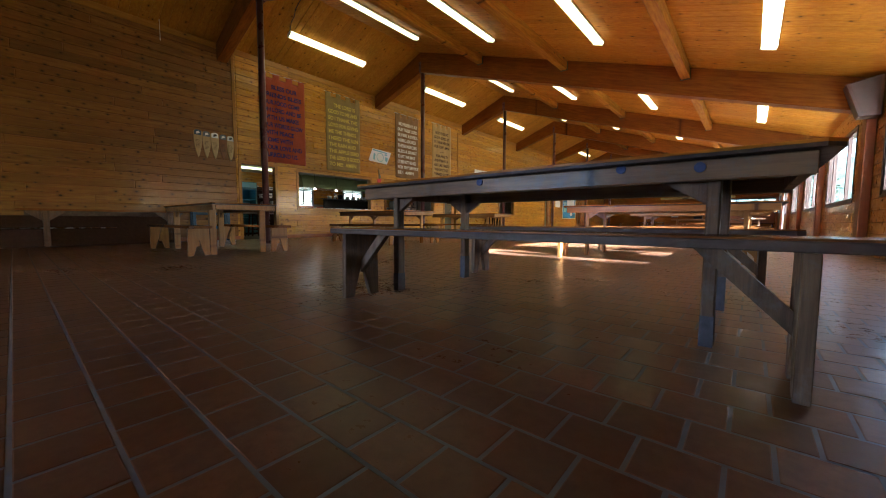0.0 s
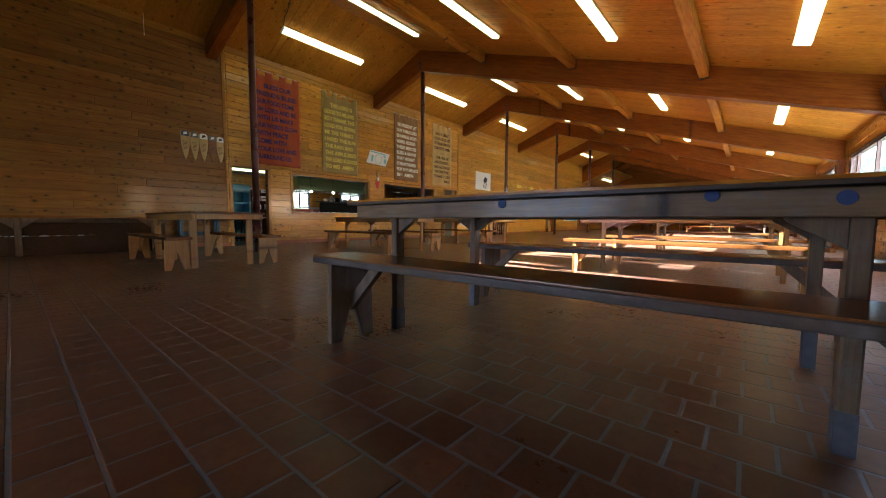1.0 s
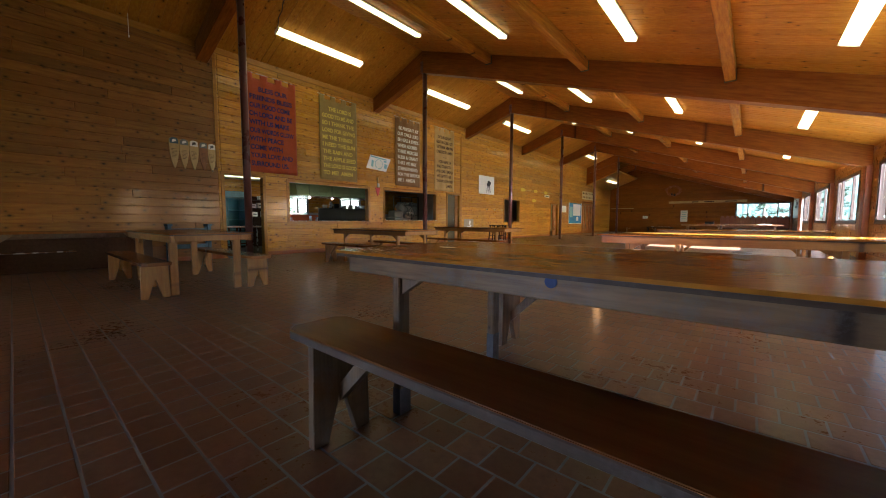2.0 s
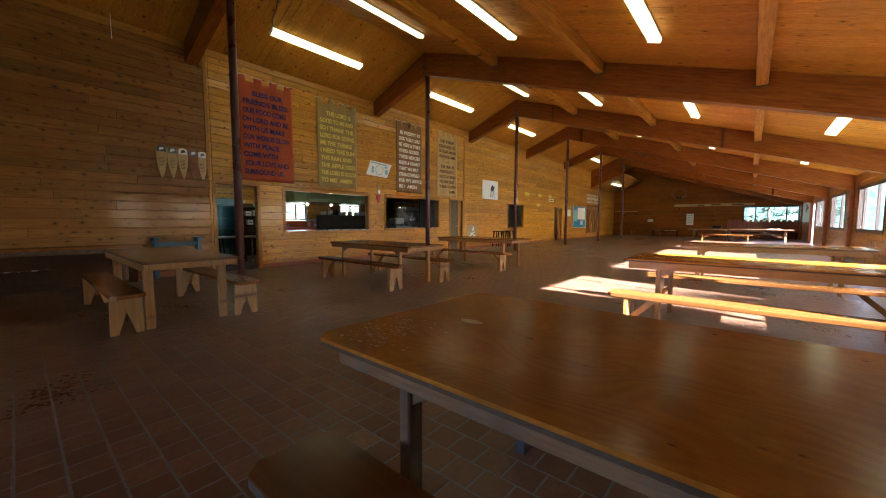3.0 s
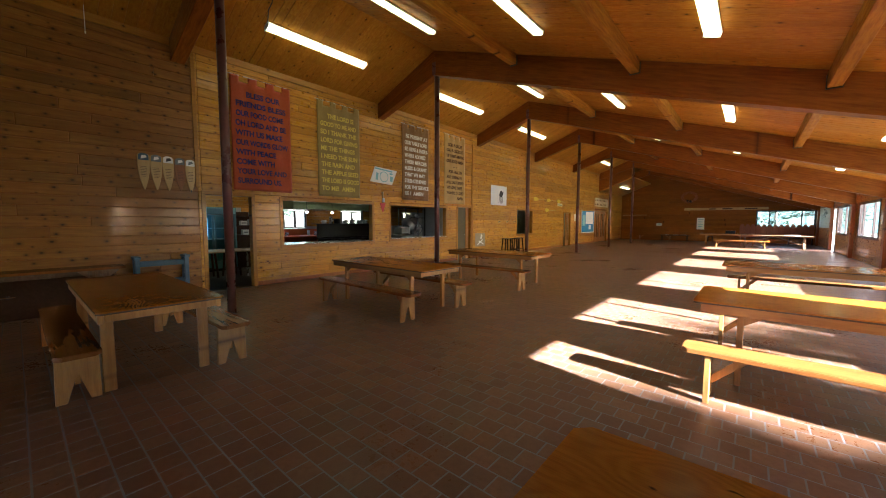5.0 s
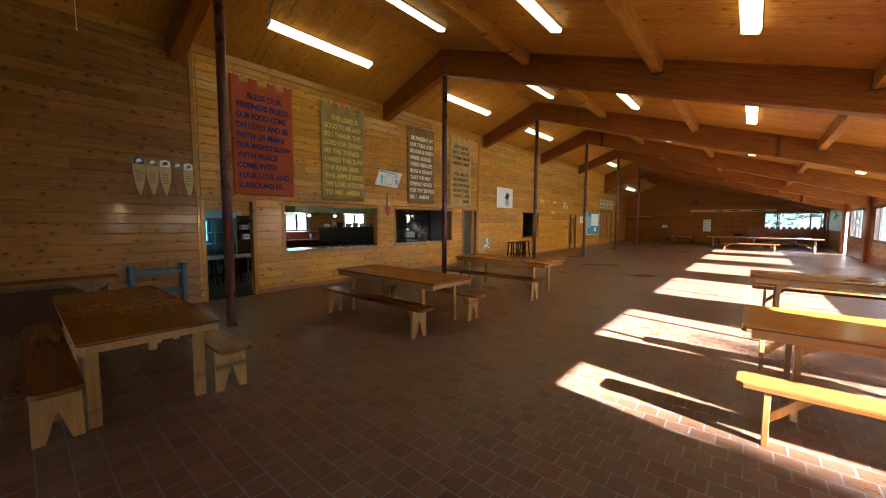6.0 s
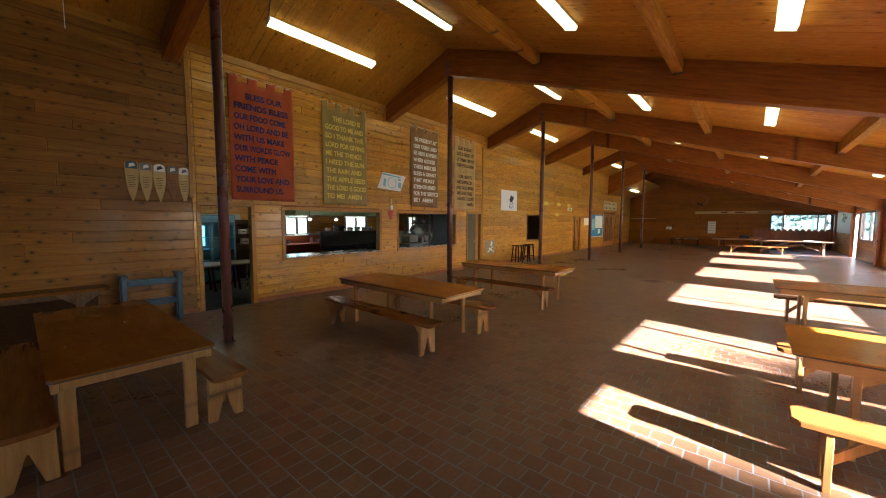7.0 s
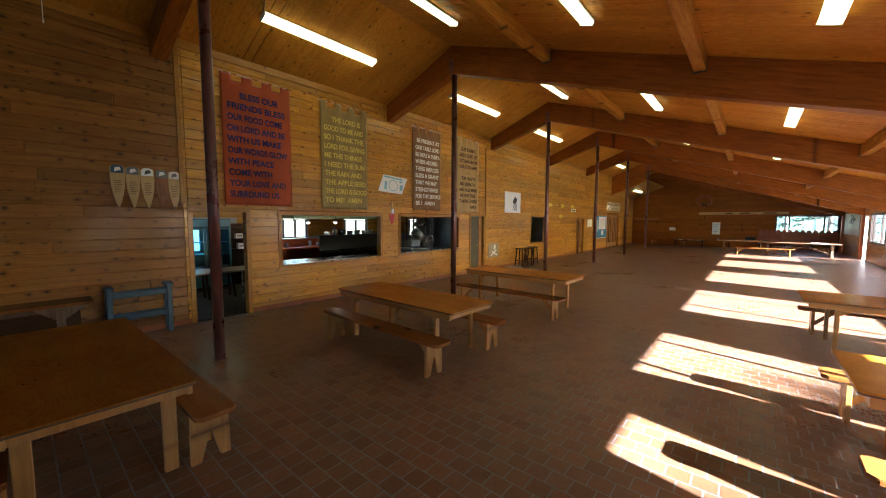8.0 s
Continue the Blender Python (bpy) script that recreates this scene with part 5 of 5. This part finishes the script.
for i in range(4):
    bm = fresh()
    boxes(bm, (0.801, 0.05 + i * 0.61, 0.16), (0.825, 0.62 + i * 0.61, 0.72), 0.006)
    door = part("oven_door", bm, BLACK, t)
    bm = fresh()
    tube(bm, (0.86, 0.12 + i * 0.61, 0.68), (0.86, 0.55 + i * 0.61, 0.68), 0.011, n=8)
    part("handle", bm, CHROME, door)


def pot(m, r, h, mat, label="steel cooking pot on the range shelf"):
    t = thing("cooking_pot", label, "pot", "cooking pots", m=m)
    bm = fresh()
    tube(bm, (0, 0, 0), (0, 0, h), r, r * 1.02, n=20)
    smooth(part("body", bm, mat, t))
    bm = fresh()
    tube(bm, (0, 0, h + 0.001), (0, 0, h + 0.012), r * 1.05, n=20)
    part("lid", bm, mat, t)
    for s in (-1, 1):
        bm = fresh()
        tube(bm, (0, s * r, h * 0.75), (0, s * (r + 0.05), h * 0.75), 0.01, n=8)
        part("handle", bm, mat, t)


pot(pose(-12.95, 9.85, 1.426), 0.11, 0.16, BLACK, "black cooking pot on the range shelf")
pot(pose(-12.95, 10.2, 1.426), 0.10, 0.12, CHROME)
pot(pose(-12.95, 10.5, 1.426), 0.10, 0.14, CHROME)
pot(pose(-12.95, 10.8, 1.426), 0.09, 0.12, CHROME)
pot(pose(-12.95, 11.1, 1.426), 0.09, 0.13, CHROME)
pot(pose(-12.9, 9.3, 1.426), 0.08, 0.10, WHITE, "small white pot on the range shelf")
t = thing("steel_jug", "tall steel jug standing on the range shelf", "jug", m=pose(-12.95, 9.6, 1.426))
bm = fresh()
tube(bm, (0, 0, 0), (0, 0, 0.24), 0.07, 0.05, n=16)
smooth(part("body", bm, CHROME, t))
bm = fresh()
tube(bm, (0, 0.06, 0.05), (0, 0.11, 0.12), 0.010, n=8)
tube(bm, (0, 0.11, 0.12), (0, 0.055, 0.20), 0.010, n=8)
part("handle", bm, CHROME, t)

t = thing("extractor_hood", "pale green extractor hood hanging over the range", "hood", m=pose(-14.95, 9.6, 0))
HOODP = paint("pale_green_enamel", (0.36, 0.44, 0.20), 0.4)
bm = fresh()
prism(bm, [(-0.40, 1.965), (0.62, 1.965), (0.62, 2.10), (0.50, 2.485), (-0.40, 2.485)], "y", -0.65, 3.9)
part("canopy", bm, HOODP, t)
bm = fresh()
boxes(bm, (-0.41, -0.66, 1.945), (0.64, 3.91, 1.963), 0.004)
part("rim", bm, COUNTER, t, "steel rim under the hood")


def hanging_lamp(m):
    t = thing("hanging_lamp", "small lit spot lamp hanging in the kitchen", "lamp", "kitchen lamps", m=m)
    bm = fresh()
    tube(bm, (0, 0, 0.03), (0, 0, 0.62), 0.008, n=8)
    part("stem", bm, STEEL, t)
    bm = fresh()
    tube(bm, (0, 0, -0.03), (0, 0, 0.03), 0.09, 0.035, n=16)
    part("shade", bm, CHROME, t)
    bm = fresh()
    bmesh.ops.create_icosphere(bm, subdivisions=2, radius=0.045, matrix=Matrix.Translation((0, 0, -0.045)))
    part("bulb", bm, glow("lit_bulb", (1.0, 0.85, 0.6), 2.5), t)
    return t


h0 = hanging_lamp(pose(-13.4, 8.95, 1.87))
copy_thing(h0, pose(-13.4, 9.95, 1.87))

copy_thing(first, pose(-13.8, 6.65, 2.499))
# work table with a red top under the back windows
t = thing("work_table", "kitchen work table with an orange-red top", "table", m=pose(-15.0, 9.2, 0))
bm = fresh()
boxes(bm, (-0.40, -1.5, 0.90), (0.45, 1.5, 0.94), 0.006)
part("worktop", bm, ORANGE, t)
for sx in (-0.35, 0.38):
    for sy in (-1.4, 1.4):
        bm = fresh()
        boxes(bm, (sx - 0.03, sy - 0.03, 0.0), (sx + 0.03, sy + 0.03, 0.899), 0.003)
        part("leg", bm, STEEL, t)
for i, (y, r, h) in enumerate(((8.6, 0.06, 0.16), (9.0, 0.07, 0.12), (9.9, 0.05, 0.2), (10.2, 0.06, 0.14))):
    t = thing("canister", "small steel canister on the kitchen table", "canister", "canisters", m=pose(-15.0, y, 0.941))
    bm = fresh()
    tube(bm, (0, 0, 0), (0, 0, h), r, n=14)
    smooth(part("body", bm, CHROME if i % 2 else WHITE, t))
    bm = fresh()
    tube(bm, (0, 0, h + 0.001), (0, 0, h + 0.015), r * 0.9, n=14)
    part("lid", bm, GREY, t)

# slicing machine on the second counter
t = thing("slicing_machine", "grey metal food slicer on the hatch counter", "slicer", m=pose(-10.85, 11.35, 0.951))
bm = fresh()
boxes(bm, (-0.28, -0.55, 0.0), (0.24, 0.35, 0.10), 0.02)
part("base", bm, GREY, t)
bm = fresh()
boxes(bm, (-0.22, -0.50, 0.101), (0.16, -0.02, 0.38), 0.05)
part("carriage", bm, GREY, t)
bm = fresh()
m = Matrix.Translation((0.0, 0.02, 0.48)) @ pose(0, 0, 0, 55, 0, 0)
tube(bm, m @ Vector((0, 0, -0.20)), m @ Vector((0, 0, 0.20)), 0.19, 0.15, n=24)
smooth(part("motor_housing", bm, GREY, t))
bm = fresh()
tube(bm, (0.02, 0.20, 0.101), (0.02, 0.10, 0.60), 0.07, 0.09, n=16)
part("pillar", bm, GREY, t)
bm = fresh()
n = 24
for i in range(n):
    a, b = 2 * math.pi * i / n, 2 * math.pi * (i + 1) / n
    tube(bm, (0.14, 0.42 + 0.17 * math.cos(a), 0.30 + 0.17 * math.sin(a)), (0.14, 0.42 + 0.17 * math.cos(b), 0.30 + 0.17 * math.sin(b)), 0.018, n=8)
for a in (0.3, 2.4, 4.5):
    tube(bm, (0.14, 0.42, 0.30), (0.14, 0.42 + 0.165 * math.cos(a), 0.30 + 0.165 * math.sin(a)), 0.014, n=8)
part("hand_wheel", bm, GREY, t)
bm = fresh()
tube(bm, (0.10, 0.25, 0.30), (0.16, 0.45, 0.30), 0.03, n=12)
part("axle", bm, CHROME, t)

# tall shelf behind
t = thing("shelf_unit", "tall dark steel shelf unit with pans", "shelf", m=pose(-13.2, 13.9, 0))
for sx in (-0.22, 0.22):
    for sy in (-0.6, 0.6):
        bm = fresh()
        boxes(bm, (sx - 0.02, sy - 0.02, 0.0), (sx + 0.02, sy + 0.02, 2.1), 0.002)
        part("upright", bm, STEEL, t)
for z in (0.3, 0.75, 1.2, 1.65, 2.06):
    bm = fresh()
    boxes(bm, (-0.20, -0.579, z), (0.20, 0.579, z + 0.025), 0.003)
    part("shelf", bm, STEEL, t)
for i, (y, z) in enumerate(((13.6, 1.226), (14.1, 1.226), (13.7, 1.676), (14.2, 1.676), (13.9, 0.776))):
    pot(pose(-13.2, y, z), 0.12, 0.15, CHROME, "steel cooking pot on a shelf")

# cooler and table seen through the doorway
t = thing("glass_cooler", "glass-fronted drinks cooler with a window reflection glowing in one door", "cooler", m=pose(-13.9, 6.15, 0))
COOL = paint("cooler_enamel", (0.06, 0.19, 0.21), 0.35)
bm = fresh()
boxes(bm, (-0.40, -0.62, 0.08), (0.20, -0.58, 1.92), 0.004)
boxes(bm, (-0.40, 0.58, 0.08), (0.20, 0.62, 1.92), 0.004)
boxes(bm, (-0.40, -0.579, 0.08), (-0.36, 0.579, 1.92), 0.004)
boxes(bm, (-0.359, -0.579, 0.08), (0.20, 0.579, 0.30), 0.004)
boxes(bm, (-0.359, -0.579, 1.70), (0.20, 0.579, 1.92), 0.004)
part("cabinet", bm, COOL, t)
bm = fresh()
boxes(bm, (-0.36, -0.55, 0.0), (0.15, 0.55, 0.079), 0.002)
part("plinth", bm, BLACK, t)
bm = fresh()
boxes(bm, (0.201, -0.60, 1.72), (0.215, 0.60, 1.90), 0.003)
part("header_sign", bm, PALEBLUE, t)
for s in (-1, 1):
    bm = fresh()
    y0, y1 = sorted((s * 0.01, s * 0.60))
    boxes(bm, (0.201, y0, 0.31), (0.23, y0 + 0.045, 1.69), 0.003)
    boxes(bm, (0.201, y1 - 0.045, 0.31), (0.23, y1, 1.69), 0.003)
    boxes(bm, (0.201, y0 + 0.046, 0.31), (0.23, y1 - 0.046, 0.36), 0.003)
    boxes(bm, (0.201, y0 + 0.046, 1.64), (0.23, y1 - 0.046, 1.69), 0.003)
    door = part("door", bm, COOL, t)
    bm = fresh()
    boxes(bm, (0.212, y0 + 0.046, 0.361), (0.218, y1 - 0.046, 1.639), 0.0005)
    part("pane", bm, glass("cooler_glass", (0.75, 0.95, 1.0)), door)
for z in (0.62, 0.95, 1.28):
    bm = fresh()
    boxes(bm, (-0.35, -0.57, z), (0.15, 0.57, z + 0.015), 0.002)
    part("shelf", bm, PALEBLUE, t)
# Emissive panel stands in for a window's blue reflection in the left door.
bm = fresh()
boxes(bm, (-0.355, -0.57, 1.05), (-0.345, 0.0, 1.62), 0.001)
part("reflection_panel", bm, glow("cooler_reflection_glow", (0.30, 0.75, 1.0), 0.10), t)
t = thing("kitchen_table", "pale wooden kitchen table with thin metal legs", "table", m=pose(-11.75, 5.75, 0))
bm = fresh()
boxes(bm, (-0.42, -0.75, 0.735), (0.42, 0.75, 0.77), 0.006)
part("tabletop", bm, paint("tan_laminate", (0.46, 0.36, 0.25), 0.35), t)
for sx in (-0.36, 0.36):
    for sy in (-0.68, 0.68):
        bm = fresh()
        tube(bm, (sx, sy, 0), (sx, sy, 0.734), 0.022, n=10)
        part("leg", bm, CHROME, t)
copy_thing(s0, pose(-12.5, 5.6, 0))
copy_thing(s0, pose(-12.45, 6.15, 0))
t = thing("wall_shelf", "shelf with small white boxes on the kitchen wall", "shelf", m=pose(-13.9, 7.15, 0))
for z in (1.05, 1.35, 1.65):
    bm = fresh()
    boxes(bm, (-0.2, -0.28, z), (0.2, 0.42, z + 0.025), 0.003)
    part("board", bm, DARKWOOD, t)
bm = fresh()
boxes(bm, (-0.24, -0.30, 0.0), (-0.201, 0.44, 1.80), 0.004)
part("back", bm, DARKWOOD, t)
for i, (y, z, h) in enumerate(((7.0, 1.376, 0.14), (7.25, 1.376, 0.18), (7.05, 1.076, 0.16), (7.3, 1.676, 0.12), (7.4, 1.076, 0.2))):
    t = thing("carton", "small white carton on a kitchen shelf", "carton", "cartons", m=pose(-13.8, y, z))
    bm = fresh()
    boxes(bm, (-0.08, -0.09, 0.0), (0.08, 0.09, h), 0.003)
    part("body", bm, PAPER, t)
    bm = fresh()
    boxes(bm, (0.0805, -0.06, h * 0.4), (0.082, 0.06, h * 0.6), 0.0003)
    part("label_bar", bm, GREY, t)


# ---- outside ----
def ground_material():
    n = Nodes("dry_grass")
    place = n.add("NewGeometry").outputs["Position"]
    a, b = n.noise(place, 0.25, 5.0, 0.6), n.noise(place, 9.0, 4.0, 0.7)
    c = n.mix(a, (0.10, 0.10, 0.045), (0.16, 0.14, 0.09))
    c = n.mix(n.math("MULTIPLY", b, 0.6), c, (0.07, 0.08, 0.03))
    n.set(Base_Color=c, Roughness=0.95)
    n.bump(b, 0.6, 0.05)
    return n.mat


bm = fresh()
boxes(bm, (-900, -900, -0.6), (900, 900, -0.25), 0.001)
one("ground", bm, ground_material(), kind="structure")
LEAF = paint("needles", (0.07, 0.11, 0.075), 0.8, wear=0.4, scale=2.0)
BARK = paint("bark", (0.16, 0.125, 0.10), 0.9, wear=0.4, scale=6.0)


def pine(seed, height):
    r = random.Random(seed)
    t = thing("pine_tree", "tall green pine tree standing outside", "tree", "trees outside")
    bm = fresh()
    tube(bm, (0, 0, 0), (0, 0, height * 0.96), height * 0.018, height * 0.003, n=9)
    limbs = []
    for i in range(40):
        z = height * (0.16 + 0.8 * i / 40)
        a = r.uniform(0, 6.28)
        reach = (height - z) * 0.30 * r.uniform(0.6, 1.15) + 0.15
        tip = Vector((math.cos(a) * reach, math.sin(a) * reach, z + r.uniform(-0.25, 0.1) * reach))
        tube(bm, (0, 0, z), tip, height * 0.004, 0.006, n=5)
        limbs.append((Vector((0, 0, z)), tip))
    part("trunk", bm, BARK, t)
    vs, fs = [], []
    for a, b in limbs:
        for k in range(46):
            s = r.uniform(0.15, 1.05)
            p = a.lerp(b, s) + Vector((r.gauss(0, 0.16), r.gauss(0, 0.16), r.gauss(-0.05, 0.12))) * (b - a).length * 0.45
            size = r.uniform(0.10, 0.24) * height / 9
            u = Vector((r.uniform(-1, 1), r.uniform(-1, 1), r.uniform(-0.5, 0.3))).normalized() * size
            w = Vector((r.uniform(-1, 1), r.uniform(-1, 1), r.uniform(-0.6, 0.6))).normalized() * size * 0.5
            n0 = len(vs)
            vs += [p - u, p + w, p + u, p - w]
            fs.append((n0, n0 + 1, n0 + 2, n0 + 3))
    ob = new("crown", mesh_of("crown", vs, fs, LEAF))
    ob.parent = t
    return t


r4 = random.Random(21)
kinds = [pine(1, 11.0), pine(2, 13.5), pine(3, 9.0)]
spots = [(-12 + i * 4.1 + r4.uniform(-1, 1), 60 + r4.uniform(0, 20)) for i in range(10)]
spots += [(52 + r4.uniform(0, 30), 4 + i * 14 + r4.uniform(-2, 2)) for i in range(5)]
spots += [(-34 - r4.uniform(0, 18), 2 + i * 3.4 + r4.uniform(-1, 1)) for i in range(8)]
for x, y, h in ((44, -3.9, 20.6), (43, -2.8, 19.9), (43, -1.2, 19.6), (45, -0.2, 20.6), (43, 0.9, 19.4)):
    tall = pine(30 + int(x) + int(y), h)                   # unseen tall pines, added to veil the low sun before the first windows
    tall.matrix_world = pose(x, y, -0.25)
for i, (x, y) in enumerate(spots):
    m = pose(x, y, -0.25, 0, 0, r4.uniform(0, 360))
    if i < 3:
        kinds[i].matrix_world = m
    else:
        copy_thing(kinds[i % 3], m)

# pale far woods closing the view to the north
def woods_material():
    n = Nodes("far_woods")
    sep = n.add("SeparateXYZ", {0: n.add("NewGeometry").outputs["Position"]})
    stem = n.noise(n.add("CombineXYZ", {0: sep.outputs[0], 1: 0.0, 2: n.math("MULTIPLY", sep.outputs[2], 0.12)}).outputs[0], 1.6, 3.0, 0.6)
    leafy = n.noise(n.add("NewGeometry").outputs["Position"], 1.1, 5.0, 0.7)
    c = n.mix(n.ramp(leafy, (0.35, 0.0), (0.66, 1.0)), (0.07, 0.12, 0.11), (0.20, 0.29, 0.27))
    c = n.mix(n.ramp(stem, (0.58, 0.0), (0.64, 0.8)), c, (0.045, 0.06, 0.06))
    n.set(Base_Color=c, Roughness=1.0, Specular_IOR_Level=0.0)
    return n.mat


bm = fresh()
boxes(bm, (-45, 88.0, -0.24), (70, 88.5, 11.0), 0.01)
one("backdrop", bm, woods_material(), kind="structure")

# ---- boards and tiles ----
def wall_boards():
    rnd = random.Random(11)
    planks(wall_west, "x", XW, 1, YS, 4.82, 0.0, lambda a: roof(XW) - 0.005, [], WALL_OLD_DIMMED, rnd, near=(0.0, 4.9, 4.9), limit=80)
    planks(wall_west, "x", XW, 1, 4.82, YN, 0.0, lambda a: roof(XW) - 0.005, WEST_HOLES, WALL, rnd, near=(4.8, 15.2, 4.9), limit=220, breaks=(4.89, 14.48))
    planks(wall_east, "x", XE, -1, YS, YN, 0.0, lambda a: roof(XE) - 0.005, EAST_HOLES, WALL, rnd, near=(5.0, 25.0, 2.7))
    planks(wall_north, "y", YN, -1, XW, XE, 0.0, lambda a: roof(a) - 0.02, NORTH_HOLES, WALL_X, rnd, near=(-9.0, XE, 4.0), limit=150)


def floor_tiles():
    """Square tiles in running bond, in rows along the hall's width."""
    rnd = random.Random(3)
    p, j = 0.1642, 0.0084
    kinds = []
    for k in range(6):
        t = [rnd.uniform(-0.0004, 0.0004) for _ in range(4)]
        h, c = (p - j) / 2, 0.0035
        v = []
        for z, i in ((-0.02, 0.0), (-0.0013, 0.0), (0.0, c)):
            for n, (sx, sy) in enumerate(((-1, -1), (1, -1), (1, 1), (-1, 1))):
                v.append((sx * (h - i), sy * (h - i), z + (t[n] if z == 0 else 0)))
        f = [(8, 9, 10, 11)] + [(r + q, r + (q + 1) % 4, r + 4 + (q + 1) % 4, r + 4 + q) for r in (0, 4) for q in range(4)]
        kinds.append((v, f))
    meshes = [mesh_of("tile", v, f, TILE) for v, f in kinds]
    vs, fs = [], []
    y = 1.15 + p / 2 - p * math.floor((1.15 - YS) / p)
    while y < YN - 0.05:
        r = round((y - 1.15 - p / 2) / p)
        x = XW + ((0.0 if r % 2 == 0 else p / 2) - XW - 0.42 % p) % p - p / 2
        while x < XE + 0.02:
            if XW + 0.05 < x < XE - 0.05:
                k = rnd.randrange(6)
                if -1.35 < x < 1.2 and 1.05 < y < 3.95:
                    ob = new("tile", meshes[k])
                    ob.parent, ob.location = floor, (x, y, 0)
                else:
                    n0 = len(vs)
                    v, f = kinds[k]
                    vs += [(a + x, b + y, c) for a, b, c in v]
                    fs += [tuple(i + n0 for i in q) for q in f]
            x += p
        y += p
    ob = tagged(new("tile_rest", mesh_of("tile_rest", vs, fs, TILE)), kind="stuff")
    ob.parent = floor


wall_boards()
floor_tiles()
